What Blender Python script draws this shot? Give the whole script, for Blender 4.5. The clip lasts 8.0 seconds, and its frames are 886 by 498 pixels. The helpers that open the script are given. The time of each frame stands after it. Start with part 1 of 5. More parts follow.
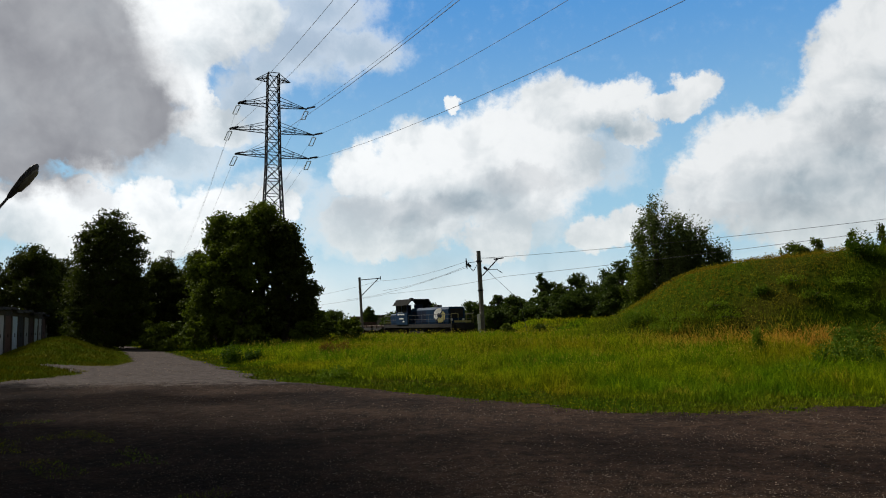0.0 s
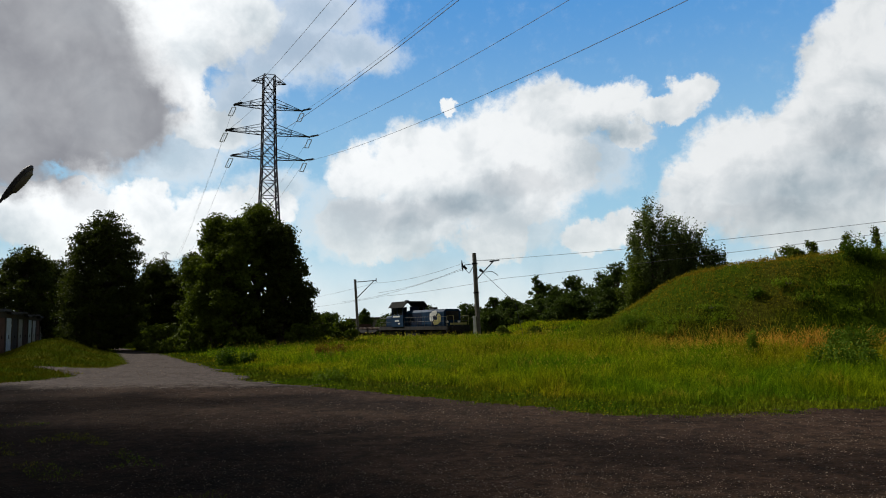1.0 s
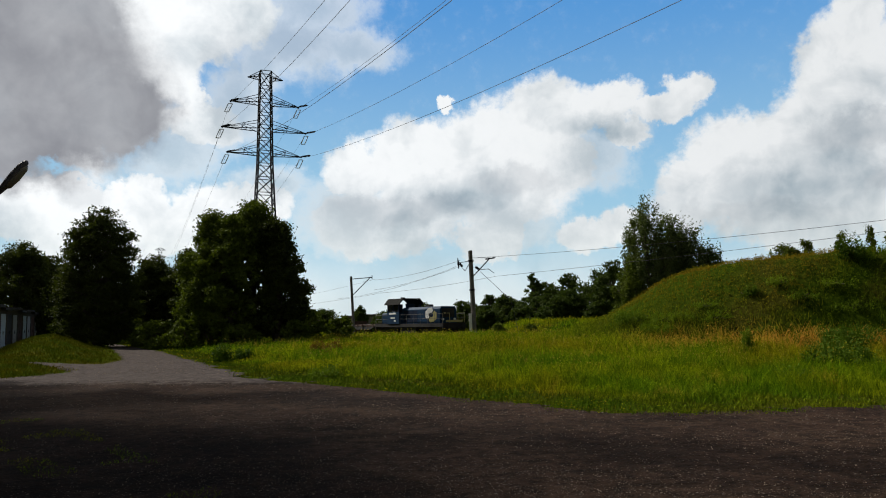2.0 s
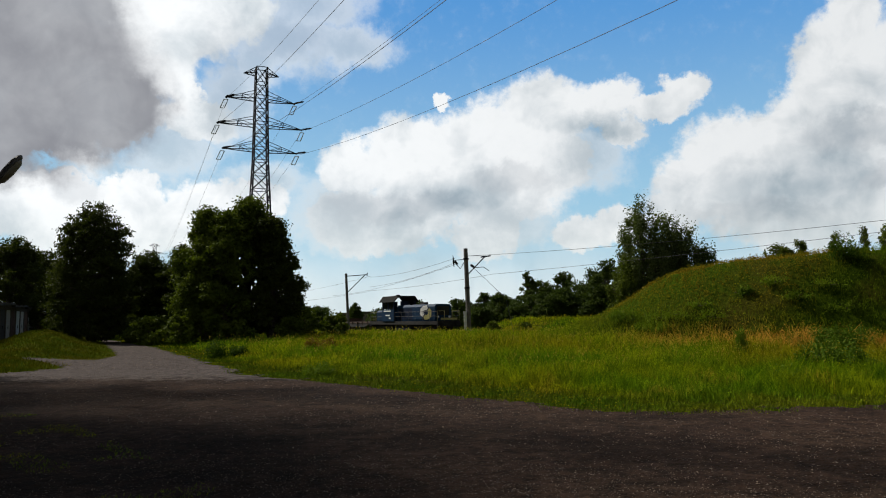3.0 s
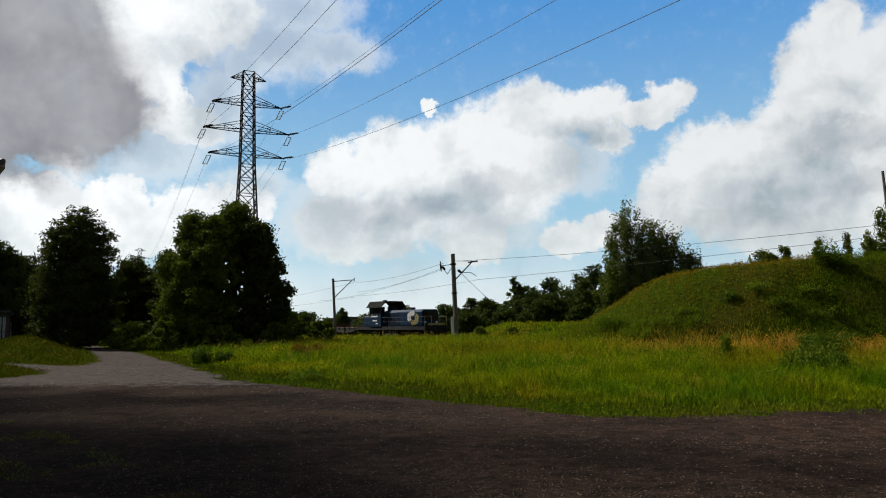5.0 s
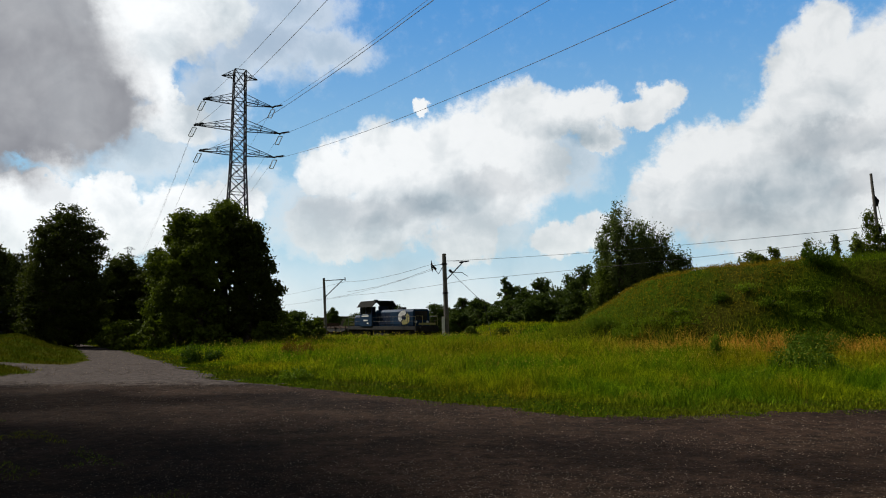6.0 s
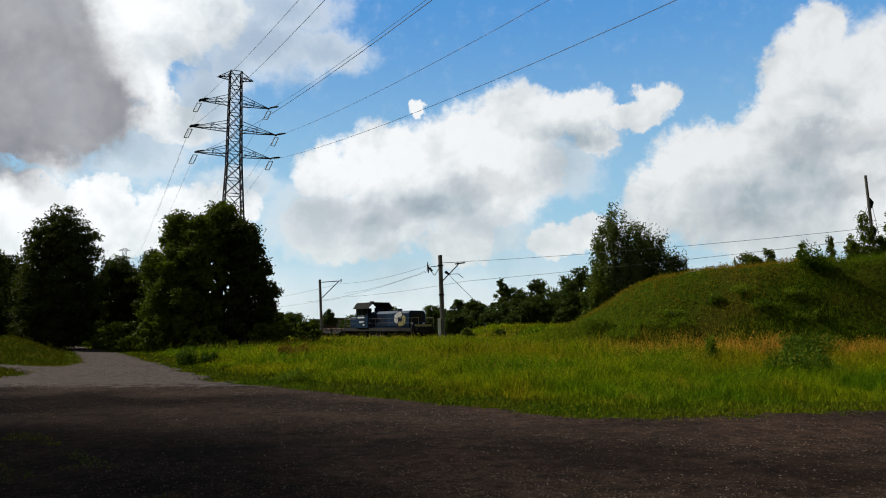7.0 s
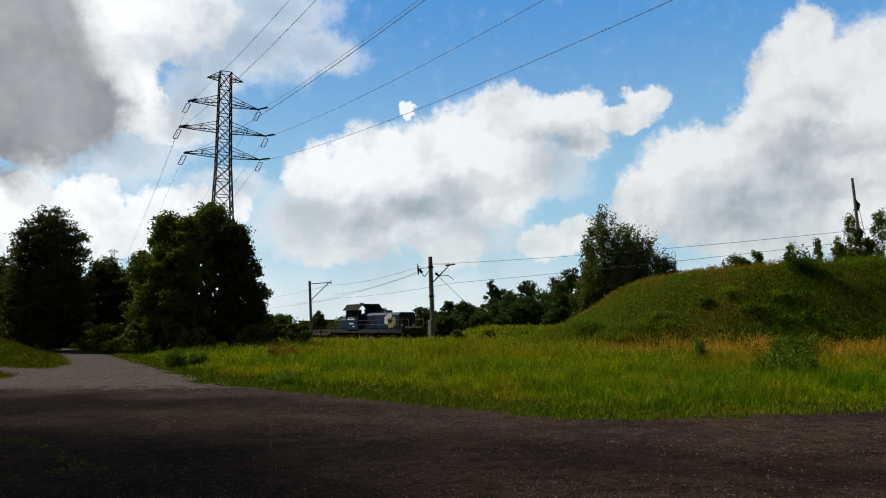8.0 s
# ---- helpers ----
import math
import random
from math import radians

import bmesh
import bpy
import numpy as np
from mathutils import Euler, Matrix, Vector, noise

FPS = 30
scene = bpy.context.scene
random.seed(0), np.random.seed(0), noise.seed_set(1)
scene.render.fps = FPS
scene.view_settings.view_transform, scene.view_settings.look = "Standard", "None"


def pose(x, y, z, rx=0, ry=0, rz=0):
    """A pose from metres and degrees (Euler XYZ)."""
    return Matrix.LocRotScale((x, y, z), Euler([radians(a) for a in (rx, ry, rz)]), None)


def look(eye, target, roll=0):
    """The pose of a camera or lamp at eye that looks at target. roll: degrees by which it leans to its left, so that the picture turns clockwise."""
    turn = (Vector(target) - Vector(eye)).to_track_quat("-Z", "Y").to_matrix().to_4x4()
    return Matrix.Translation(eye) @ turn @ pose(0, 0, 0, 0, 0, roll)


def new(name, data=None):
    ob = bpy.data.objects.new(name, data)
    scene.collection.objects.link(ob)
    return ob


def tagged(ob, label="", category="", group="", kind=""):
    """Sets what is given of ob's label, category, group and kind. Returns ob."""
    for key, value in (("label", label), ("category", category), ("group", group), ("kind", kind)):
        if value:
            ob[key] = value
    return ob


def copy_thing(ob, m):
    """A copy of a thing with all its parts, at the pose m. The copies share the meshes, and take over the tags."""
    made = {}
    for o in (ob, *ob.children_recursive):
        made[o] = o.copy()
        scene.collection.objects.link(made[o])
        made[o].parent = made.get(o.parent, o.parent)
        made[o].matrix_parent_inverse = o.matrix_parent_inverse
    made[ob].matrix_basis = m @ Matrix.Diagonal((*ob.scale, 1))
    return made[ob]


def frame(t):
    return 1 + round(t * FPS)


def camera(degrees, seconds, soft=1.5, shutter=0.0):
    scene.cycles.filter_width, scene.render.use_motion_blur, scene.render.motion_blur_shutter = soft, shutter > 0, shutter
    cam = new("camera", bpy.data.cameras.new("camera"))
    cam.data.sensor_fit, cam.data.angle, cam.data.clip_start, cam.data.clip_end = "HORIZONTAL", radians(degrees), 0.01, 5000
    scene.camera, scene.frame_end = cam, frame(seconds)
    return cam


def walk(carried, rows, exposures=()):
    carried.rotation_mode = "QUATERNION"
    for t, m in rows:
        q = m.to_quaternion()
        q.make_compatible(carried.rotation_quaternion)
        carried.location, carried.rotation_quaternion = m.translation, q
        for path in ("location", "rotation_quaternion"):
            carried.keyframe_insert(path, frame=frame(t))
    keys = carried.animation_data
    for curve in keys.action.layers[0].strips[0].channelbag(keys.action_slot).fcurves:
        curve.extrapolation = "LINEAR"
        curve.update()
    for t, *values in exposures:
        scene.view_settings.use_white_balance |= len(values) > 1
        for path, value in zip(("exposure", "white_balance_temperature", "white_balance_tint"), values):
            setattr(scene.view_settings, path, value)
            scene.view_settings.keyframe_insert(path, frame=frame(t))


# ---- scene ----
cam = camera(64.19, 8.0, soft=1.05)
EYE = 1.6
# seconds, then the turn of the camera, which stands in one place
ROWS = [
    (0, 95.758, 1.313, 1.429), (0.5, 95.9, 1.178, 1.394), (1, 95.93, 1.253, 1.077), (1.5, 95.85, 1.24, 0.954),
    (3, 95.516, 0.699, 0.318), (3.5, 95.586, 0.878, 0.308), (4, 95.901, 0.796, 0.082), (4.5, 95.937, 0.762, -0.327),
    (6, 95.91, 0.513, -1.453), (6.5, 95.936, 0.477, -1.761), (7, 96.033, 0.537, -1.769), (7.5, 96.07, 0.556, -1.992),
    (8, 96.153, 0.561, -2.568),
]
walk(cam, [(t, pose(0, 0, EYE, rx, ry, rz)) for t, rx, ry, rz in ROWS], exposures=[(0, 0.0), (8, 0.0)])

# ---- sky, sun ----
SUN_AZ, SUN_EL = radians(-57), radians(45)
sun_way = Vector((math.sin(SUN_AZ) * math.cos(SUN_EL), math.cos(SUN_AZ) * math.cos(SUN_EL), math.sin(SUN_EL)))
lamp = bpy.data.lights.new("sun", "SUN")
lamp.energy, lamp.angle, lamp.color = 4.8, radians(3.5), (1.0, 0.95, 0.86)
new("sun", lamp).matrix_world = look(sun_way * 50, (0, 0, 0))

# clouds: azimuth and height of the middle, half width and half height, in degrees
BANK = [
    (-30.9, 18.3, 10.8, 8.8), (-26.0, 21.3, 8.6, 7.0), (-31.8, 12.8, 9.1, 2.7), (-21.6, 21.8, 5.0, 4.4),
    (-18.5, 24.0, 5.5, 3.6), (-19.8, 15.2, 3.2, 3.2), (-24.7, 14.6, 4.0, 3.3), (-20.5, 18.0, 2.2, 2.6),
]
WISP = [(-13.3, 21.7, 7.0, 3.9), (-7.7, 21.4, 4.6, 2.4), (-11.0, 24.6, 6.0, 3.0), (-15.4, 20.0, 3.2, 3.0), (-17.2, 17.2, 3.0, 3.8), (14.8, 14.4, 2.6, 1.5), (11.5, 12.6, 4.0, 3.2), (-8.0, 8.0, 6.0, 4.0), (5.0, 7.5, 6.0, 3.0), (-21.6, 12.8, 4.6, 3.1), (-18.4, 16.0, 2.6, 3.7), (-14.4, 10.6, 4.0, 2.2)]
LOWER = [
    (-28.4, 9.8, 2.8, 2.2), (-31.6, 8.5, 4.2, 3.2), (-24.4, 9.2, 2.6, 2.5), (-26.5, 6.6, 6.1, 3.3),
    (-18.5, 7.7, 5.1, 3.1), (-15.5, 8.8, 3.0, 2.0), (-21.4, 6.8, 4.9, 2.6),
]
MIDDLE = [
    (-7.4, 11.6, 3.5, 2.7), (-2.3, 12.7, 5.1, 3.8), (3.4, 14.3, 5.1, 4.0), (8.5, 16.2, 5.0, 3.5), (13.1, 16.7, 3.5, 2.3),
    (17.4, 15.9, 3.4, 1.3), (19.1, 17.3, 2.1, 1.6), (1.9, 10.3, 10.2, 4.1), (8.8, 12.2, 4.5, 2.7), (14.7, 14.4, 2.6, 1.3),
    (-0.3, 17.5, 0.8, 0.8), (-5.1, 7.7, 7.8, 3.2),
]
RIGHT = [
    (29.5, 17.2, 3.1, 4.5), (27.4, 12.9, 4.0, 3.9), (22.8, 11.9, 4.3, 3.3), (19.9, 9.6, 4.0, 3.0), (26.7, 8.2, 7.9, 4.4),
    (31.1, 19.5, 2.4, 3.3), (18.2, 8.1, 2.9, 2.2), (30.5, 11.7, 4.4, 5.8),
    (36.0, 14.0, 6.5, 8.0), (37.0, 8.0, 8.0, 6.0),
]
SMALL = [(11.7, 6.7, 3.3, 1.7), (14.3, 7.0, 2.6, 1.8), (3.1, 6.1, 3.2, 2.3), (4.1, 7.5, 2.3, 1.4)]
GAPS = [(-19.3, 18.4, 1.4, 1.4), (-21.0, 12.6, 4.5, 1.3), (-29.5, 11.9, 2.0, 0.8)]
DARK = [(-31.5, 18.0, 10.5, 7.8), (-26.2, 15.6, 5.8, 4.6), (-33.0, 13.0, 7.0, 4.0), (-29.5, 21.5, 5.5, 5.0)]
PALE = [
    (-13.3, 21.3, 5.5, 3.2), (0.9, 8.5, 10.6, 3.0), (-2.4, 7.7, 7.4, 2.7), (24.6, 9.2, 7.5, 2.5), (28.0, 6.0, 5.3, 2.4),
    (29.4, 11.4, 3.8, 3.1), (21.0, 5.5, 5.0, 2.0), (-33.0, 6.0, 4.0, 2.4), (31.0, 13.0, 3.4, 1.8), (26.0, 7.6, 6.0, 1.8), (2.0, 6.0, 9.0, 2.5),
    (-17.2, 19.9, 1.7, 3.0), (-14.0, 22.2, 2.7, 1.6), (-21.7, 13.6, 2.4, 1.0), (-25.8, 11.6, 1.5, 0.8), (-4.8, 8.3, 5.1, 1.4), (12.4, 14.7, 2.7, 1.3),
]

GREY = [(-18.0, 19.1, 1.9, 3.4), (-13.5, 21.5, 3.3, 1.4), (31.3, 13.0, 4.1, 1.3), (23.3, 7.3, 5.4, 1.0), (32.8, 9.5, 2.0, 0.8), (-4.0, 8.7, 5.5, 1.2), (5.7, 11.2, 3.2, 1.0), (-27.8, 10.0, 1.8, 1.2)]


class Tree:
    """Short ways to lay and link shader nodes."""

    def __init__(self, tree):
        self.t = tree
        tree.nodes.clear()

    def add(self, kind, sockets=None, **props):
        n = self.t.nodes.new(kind)
        if "operation" in props:
            n.operation = props["operation"]
        if "use_clamp" in props:
            n.use_clamp = props["use_clamp"]
        if "data_type" in props:
            n.data_type, n.blend_type = props["data_type"], props["blend_type"]
        if "interpolation_type" in props:
            n.interpolation_type = props["interpolation_type"]
        if "gradient_type" in props:
            n.gradient_type = props["gradient_type"]
        if "is_active_output" in props:
            n.is_active_output = props["is_active_output"]
        for k, v in (sockets or {}).items():
            if isinstance(v, bpy.types.NodeSocket):
                self.t.links.new(v, n.inputs[k])
            else:
                n.inputs[k].default_value = v
        return n

    def math(self, op, a, b=0.0, c=0.0, clamp=False):
        return self.add("ShaderNodeMath", {0: a, 1: b, 2: c}, operation=op, use_clamp=clamp).outputs[0]

    def noise(self, vec, scale, detail=4.0, rough=0.55, dist=0.0):
        return self.add("ShaderNodeTexNoise", {"Vector": vec, "Scale": scale, "Detail": detail, "Roughness": rough, "Distortion": dist})

    def mix(self, f, a, b, blend="MIX"):
        n = self.add("ShaderNodeMix", {0: f, 6: a, 7: b}, data_type="RGBA", blend_type=blend)
        return n.outputs[2]

    def step(self, v, lo, hi, a=0.0, b=1.0, smooth=True):
        return self.add("ShaderNodeMapRange", {0: v, 1: lo, 2: hi, 3: a, 4: b}, interpolation_type="SMOOTHSTEP" if smooth else "LINEAR").outputs[0]


def rgb(r, g, b):
    return (r, g, b, 1.0)


world = bpy.data.worlds.new("sky")
scene.world = world
world.use_nodes = True
T = Tree(world.node_tree)
way = T.add("ShaderNodeTexCoord").outputs["Generated"]
sep = T.add("ShaderNodeSeparateXYZ", {0: way})
az = T.math("MULTIPLY", T.math("ARCTAN2", sep.outputs[0], sep.outputs[1]), 57.2958)
el = T.math("MULTIPLY", T.math("ARCSINE", sep.outputs[2]), 57.2958)
flat = T.add("ShaderNodeCombineXYZ", {0: az, 1: el}).outputs[0]
n_big = T.noise(way, 9.0, 6.0, 0.6).outputs["Color"]
n_fine = T.noise(way, 34.0, 5.0, 0.65).outputs["Color"]
bend = T.add("ShaderNodeVectorMath", {0: n_big, 1: (0.5, 0.5, 0.5)}, operation="SUBTRACT").outputs[0]
bend = T.add("ShaderNodeVectorMath", {0: bend, 3: 5.0}, operation="SCALE").outputs[0]
bend2 = T.add("ShaderNodeVectorMath", {0: n_fine, 1: (0.5, 0.5, 0.5)}, operation="SUBTRACT").outputs[0]
bend2 = T.add("ShaderNodeVectorMath", {0: bend2, 3: 2.2}, operation="SCALE").outputs[0]
bent = T.add("ShaderNodeVectorMath", {0: flat, 1: bend}, operation="ADD").outputs[0]
bent = T.add("ShaderNodeVectorMath", {0: bent, 1: bend2}, operation="ADD").outputs[0]


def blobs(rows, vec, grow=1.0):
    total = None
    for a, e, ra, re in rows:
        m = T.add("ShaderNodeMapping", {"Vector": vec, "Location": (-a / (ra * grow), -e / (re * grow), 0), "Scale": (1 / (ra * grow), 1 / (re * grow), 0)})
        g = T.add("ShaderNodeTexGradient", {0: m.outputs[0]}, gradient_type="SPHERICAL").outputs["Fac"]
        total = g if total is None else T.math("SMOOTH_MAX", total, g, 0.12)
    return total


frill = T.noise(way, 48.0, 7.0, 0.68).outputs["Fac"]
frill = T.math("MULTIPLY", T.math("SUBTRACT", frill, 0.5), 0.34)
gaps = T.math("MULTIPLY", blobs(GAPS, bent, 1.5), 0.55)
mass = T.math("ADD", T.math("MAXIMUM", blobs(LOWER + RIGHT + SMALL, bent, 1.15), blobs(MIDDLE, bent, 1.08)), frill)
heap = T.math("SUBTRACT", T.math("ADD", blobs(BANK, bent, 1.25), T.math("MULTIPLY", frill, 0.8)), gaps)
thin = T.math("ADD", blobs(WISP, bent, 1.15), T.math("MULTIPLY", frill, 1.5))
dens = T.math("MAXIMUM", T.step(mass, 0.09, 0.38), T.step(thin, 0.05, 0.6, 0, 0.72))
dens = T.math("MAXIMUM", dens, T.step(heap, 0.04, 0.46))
# broken grey cloud beyond the open view, unseen, added to cut fill light
else_n = T.noise(way, 2.2, 7.0, 0.6).outputs["Fac"]
outside = T.math("MAXIMUM", T.step(T.math("ABSOLUTE", az), 36, 46), T.step(el, 26, 34))
dens = T.math("MAXIMUM", dens, T.math("MULTIPLY", T.step(else_n, 0.40, 0.52), outside))
# thin white veil near the horizon
haze = T.step(T.math("ADD", el, T.math("MULTIPLY", T.noise(way, 7.0, 5.0).outputs["Fac"], 6.0)), 12.0, 3.5)
dens = T.math("MAXIMUM", dens, T.math("MULTIPLY", haze, 0.8))
puff = T.noise(way, 10.0, 5.0, 0.48, 0.4).outputs["Fac"]


def billow(scale, reach, detail):
    """Light and shade of the heaps: how the thickness of the cloud falls off towards the sun."""
    there = T.add("ShaderNodeVectorMath", {0: way, 1: tuple(sun_way * reach)}, operation="ADD").outputs[0]
    here, ahead = T.noise(way, scale, detail, 0.55, 0.5).outputs["Fac"], T.noise(there, scale, detail, 0.55, 0.5).outputs["Fac"]
    return T.math("SUBTRACT", ahead, here)


heaps = T.math("ADD", T.math("MULTIPLY", billow(8.0, 0.035, 4.0), 0.85), T.math("MULTIPLY", billow(22.0, 0.012, 5.0), 0.7))
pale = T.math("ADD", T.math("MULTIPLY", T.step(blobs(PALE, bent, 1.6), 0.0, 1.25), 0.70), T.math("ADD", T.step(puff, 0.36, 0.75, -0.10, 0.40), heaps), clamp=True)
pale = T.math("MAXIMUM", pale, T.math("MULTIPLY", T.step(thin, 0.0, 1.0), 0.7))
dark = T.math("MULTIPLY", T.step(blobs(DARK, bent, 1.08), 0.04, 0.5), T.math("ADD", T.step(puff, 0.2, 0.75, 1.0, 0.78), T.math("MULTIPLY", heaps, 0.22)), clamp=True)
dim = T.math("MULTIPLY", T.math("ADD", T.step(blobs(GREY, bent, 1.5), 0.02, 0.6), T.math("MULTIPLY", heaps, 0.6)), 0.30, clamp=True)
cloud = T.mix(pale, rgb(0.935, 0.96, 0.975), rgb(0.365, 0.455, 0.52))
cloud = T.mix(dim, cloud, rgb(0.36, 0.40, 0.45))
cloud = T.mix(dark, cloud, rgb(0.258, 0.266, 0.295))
# cloud is brighter towards the sun's side of the sky
glow = T.step(az, 34, -32, 0.87, 1.08)
cloud = T.add("ShaderNodeVectorMath", {0: cloud, 3: glow}, operation="SCALE").outputs[0]
# the air near the ground is hazy
low_air = T.step(el, 10, 1, 0.0, 0.6)
cloud = T.mix(low_air, cloud, rgb(0.76, 0.83, 0.81))
# unseen cloud and blue are kept dim, which deepens shade on the ground
cloud = T.mix(outside, cloud, rgb(0.150, 0.145, 0.135))
blue = T.mix(T.step(el, 4, 28), rgb(0.43, 0.74, 0.93), rgb(0.085, 0.355, 0.82))
blue = T.mix(T.math("MULTIPLY", outside, 0.85), blue, rgb(0.06, 0.11, 0.19))
sky = T.add("ShaderNodeTexSky")
sky.sky_type, sky.sun_disc, sky.sun_elevation, sky.sun_rotation = "NISHITA", False, SUN_EL, SUN_AZ
sky.air_density, sky.dust_density = 1.0, 0.6
sky_bg = T.add("ShaderNodeBackground", {"Color": sky.outputs[0], "Strength": 0.07})
blue_bg = T.add("ShaderNodeBackground", {"Color": blue, "Strength": 0.9})
cloud_bg = T.add("ShaderNodeBackground", {"Color": cloud, "Strength": 1.0})
clear = T.add("ShaderNodeMixShader", {0: 0.85, 1: sky_bg.outputs[0], 2: blue_bg.outputs[0]})
both = T.add("ShaderNodeMixShader", {0: dens, 1: clear.outputs[0], 2: cloud_bg.outputs[0]})
T.add("ShaderNodeOutputWorld", {0: both.outputs[0]})


# ---- materials ----
def material(name, rough=0.85, metal=0.0, spec=0.3):
    m = bpy.data.materials.new(name)
    m.use_nodes = True
    t = Tree(m.node_tree)
    b = t.add("ShaderNodeBsdfPrincipled", {"Roughness": rough, "Metallic": metal, "Specular IOR Level": spec})
    t.add("ShaderNodeOutputMaterial", {0: b.outputs[0]})
    return m, t, b


def wire_up(t, b, colour=None, bump=None, strength=0.3, distance=0.02, rough=None):
    if colour is not None:
        t.t.links.new(colour, b.inputs["Base Color"])
    if bump is not None:
        n = t.add("ShaderNodeBump", {"Height": bump, "Strength": strength, "Distance": distance})
        t.t.links.new(n.outputs[0], b.inputs["Normal"])
    if rough is not None:
        t.t.links.new(rough, b.inputs["Roughness"])


def plain(name, a, c, scale=6.0, rough=0.7, metal=0.0, bump=0.15, spec=0.3):
    """Paint, metal, concrete: two tones of one colour, broken by stains at two scales."""
    m, t, b = material(name, rough, metal, spec)
    where = t.add("ShaderNodeTexCoord").outputs["Object"]
    n1, n2 = t.noise(where, scale, 6.0, 0.65).outputs["Fac"], t.noise(where, scale * 9, 3.0).outputs["Fac"]
    f = t.math("ADD", t.step(n1, 0.35, 0.7, 0, 0.75), t.math("MULTIPLY", n2, 0.25), clamp=True)
    wire_up(t, b, t.mix(f, rgb(*a), rgb(*c)), n2, bump, 0.01)
    return m


def leafy(name, a, c, light=0.25):
    m, t, b = material(name, 0.75, 0.0, 0.08)
    geo = t.add("ShaderNodeNewGeometry")
    n = t.noise(geo.outputs["Position"], 0.55, 3.0).outputs["Fac"]
    f = t.math("ADD", t.math("MULTIPLY", geo.outputs["Random Per Island"], 0.6), t.step(n, 0.35, 0.65, 0, 0.4), clamp=True)
    col = t.mix(f, rgb(*a), rgb(*c))
    wire_up(t, b, col)
    tr = t.add("ShaderNodeBsdfTranslucent", {0: t.mix(1.0, col, rgb(0.9, 1.0, 0.35), "MULTIPLY")})
    mx = t.add("ShaderNodeMixShader", {0: light, 1: b.outputs[0], 2: tr.outputs[0]})
    t.add("ShaderNodeOutputMaterial", {0: mx.outputs[0]}, is_active_output=True)
    return m


LEAF_DARK = leafy("dark leaves", (0.026, 0.036, 0.008), (0.080, 0.095, 0.020))
LEAF_MID = leafy("green leaves", (0.045, 0.066, 0.008), (0.145, 0.18, 0.024))
LEAF_BIRCH = leafy("birch leaves", (0.055, 0.08, 0.024), (0.17, 0.20, 0.075))
LEAF_WEED = leafy("weed leaves", (0.026, 0.056, 0.004), (0.105, 0.170, 0.009))
LEAF_HERB = leafy("fresh herb leaves", (0.060, 0.108, 0.005), (0.19, 0.265, 0.012))
LEAF_DOCK = leafy("dry dock leaves", (0.10, 0.05, 0.008), (0.24, 0.15, 0.02))
LEAF_FAR = leafy("far leaves", (0.032, 0.054, 0.012), (0.090, 0.120, 0.028))
BARK = plain("bark", (0.06, 0.045, 0.035), (0.13, 0.11, 0.09), 5.0, 0.9, 0, 0.6)
STEEL = plain("weathered steel", (0.011, 0.011, 0.018), (0.028, 0.028, 0.040), 2.0, 0.7, 0.2)
CONCRETE = plain("weathered concrete", (0.10, 0.092, 0.085), (0.21, 0.195, 0.18), 2.5, 0.9, 0, 0.4)
WIRE = plain("dull wire", (0.08, 0.08, 0.095), (0.16, 0.16, 0.18), 3.0, 0.7, 0.2)
GLASSY = plain("pale insulator glaze", (0.62, 0.64, 0.66), (0.80, 0.82, 0.84), 3.0, 0.25)
WHITE = plain("chalky white paint", (0.74, 0.74, 0.73), (0.86, 0.86, 0.84), 3.0, 0.6)
BLUE = plain("blue loco paint", (0.005, 0.026, 0.062), (0.008, 0.038, 0.090), 1.2, 0.6, 0, 0.05, 0.15)
DEEP_BLUE = plain("dark blue loco paint", (0.005, 0.012, 0.032), (0.008, 0.018, 0.048), 1.2, 0.6, 0, 0.05, 0.15)
BLACK = plain("sooty black", (0.012, 0.012, 0.013), (0.035, 0.032, 0.03), 2.0, 0.8)
ROOF = plain("grey cab roof", (0.016, 0.017, 0.016), (0.030, 0.029, 0.027), 2.0, 0.9, 0, 0.15, 0.05)
YELLOW = plain("faded yellow paint", (0.36, 0.32, 0.12), (0.50, 0.46, 0.20), 3.0, 0.6)
RUST = plain("rusted steel", (0.045, 0.028, 0.020), (0.10, 0.06, 0.04), 2.5, 0.85)
PANE = plain("dark glass", (0.02, 0.022, 0.025), (0.03, 0.034, 0.038), 1.0, 0.08, 0, 0.0, 0.6)
GALV = plain("grey lamp housing", (0.10, 0.095, 0.10), (0.17, 0.165, 0.17), 8.0, 0.5, 0.3)
TINT = plain("milky lamp bowl", (0.20, 0.18, 0.13), (0.30, 0.27, 0.20), 8.0, 0.3)
GARAGE_WALL = plain("stained garage wall", (0.050, 0.040, 0.034), (0.12, 0.095, 0.08), 2.0, 0.9, 0, 0.3)
SLATE = plain("dark roofing felt", (0.03, 0.028, 0.028), (0.06, 0.055, 0.05), 3.0, 0.9)
PLASTER = plain("pale plaster", (0.17, 0.14, 0.12), (0.27, 0.23, 0.20), 2.0, 0.9)


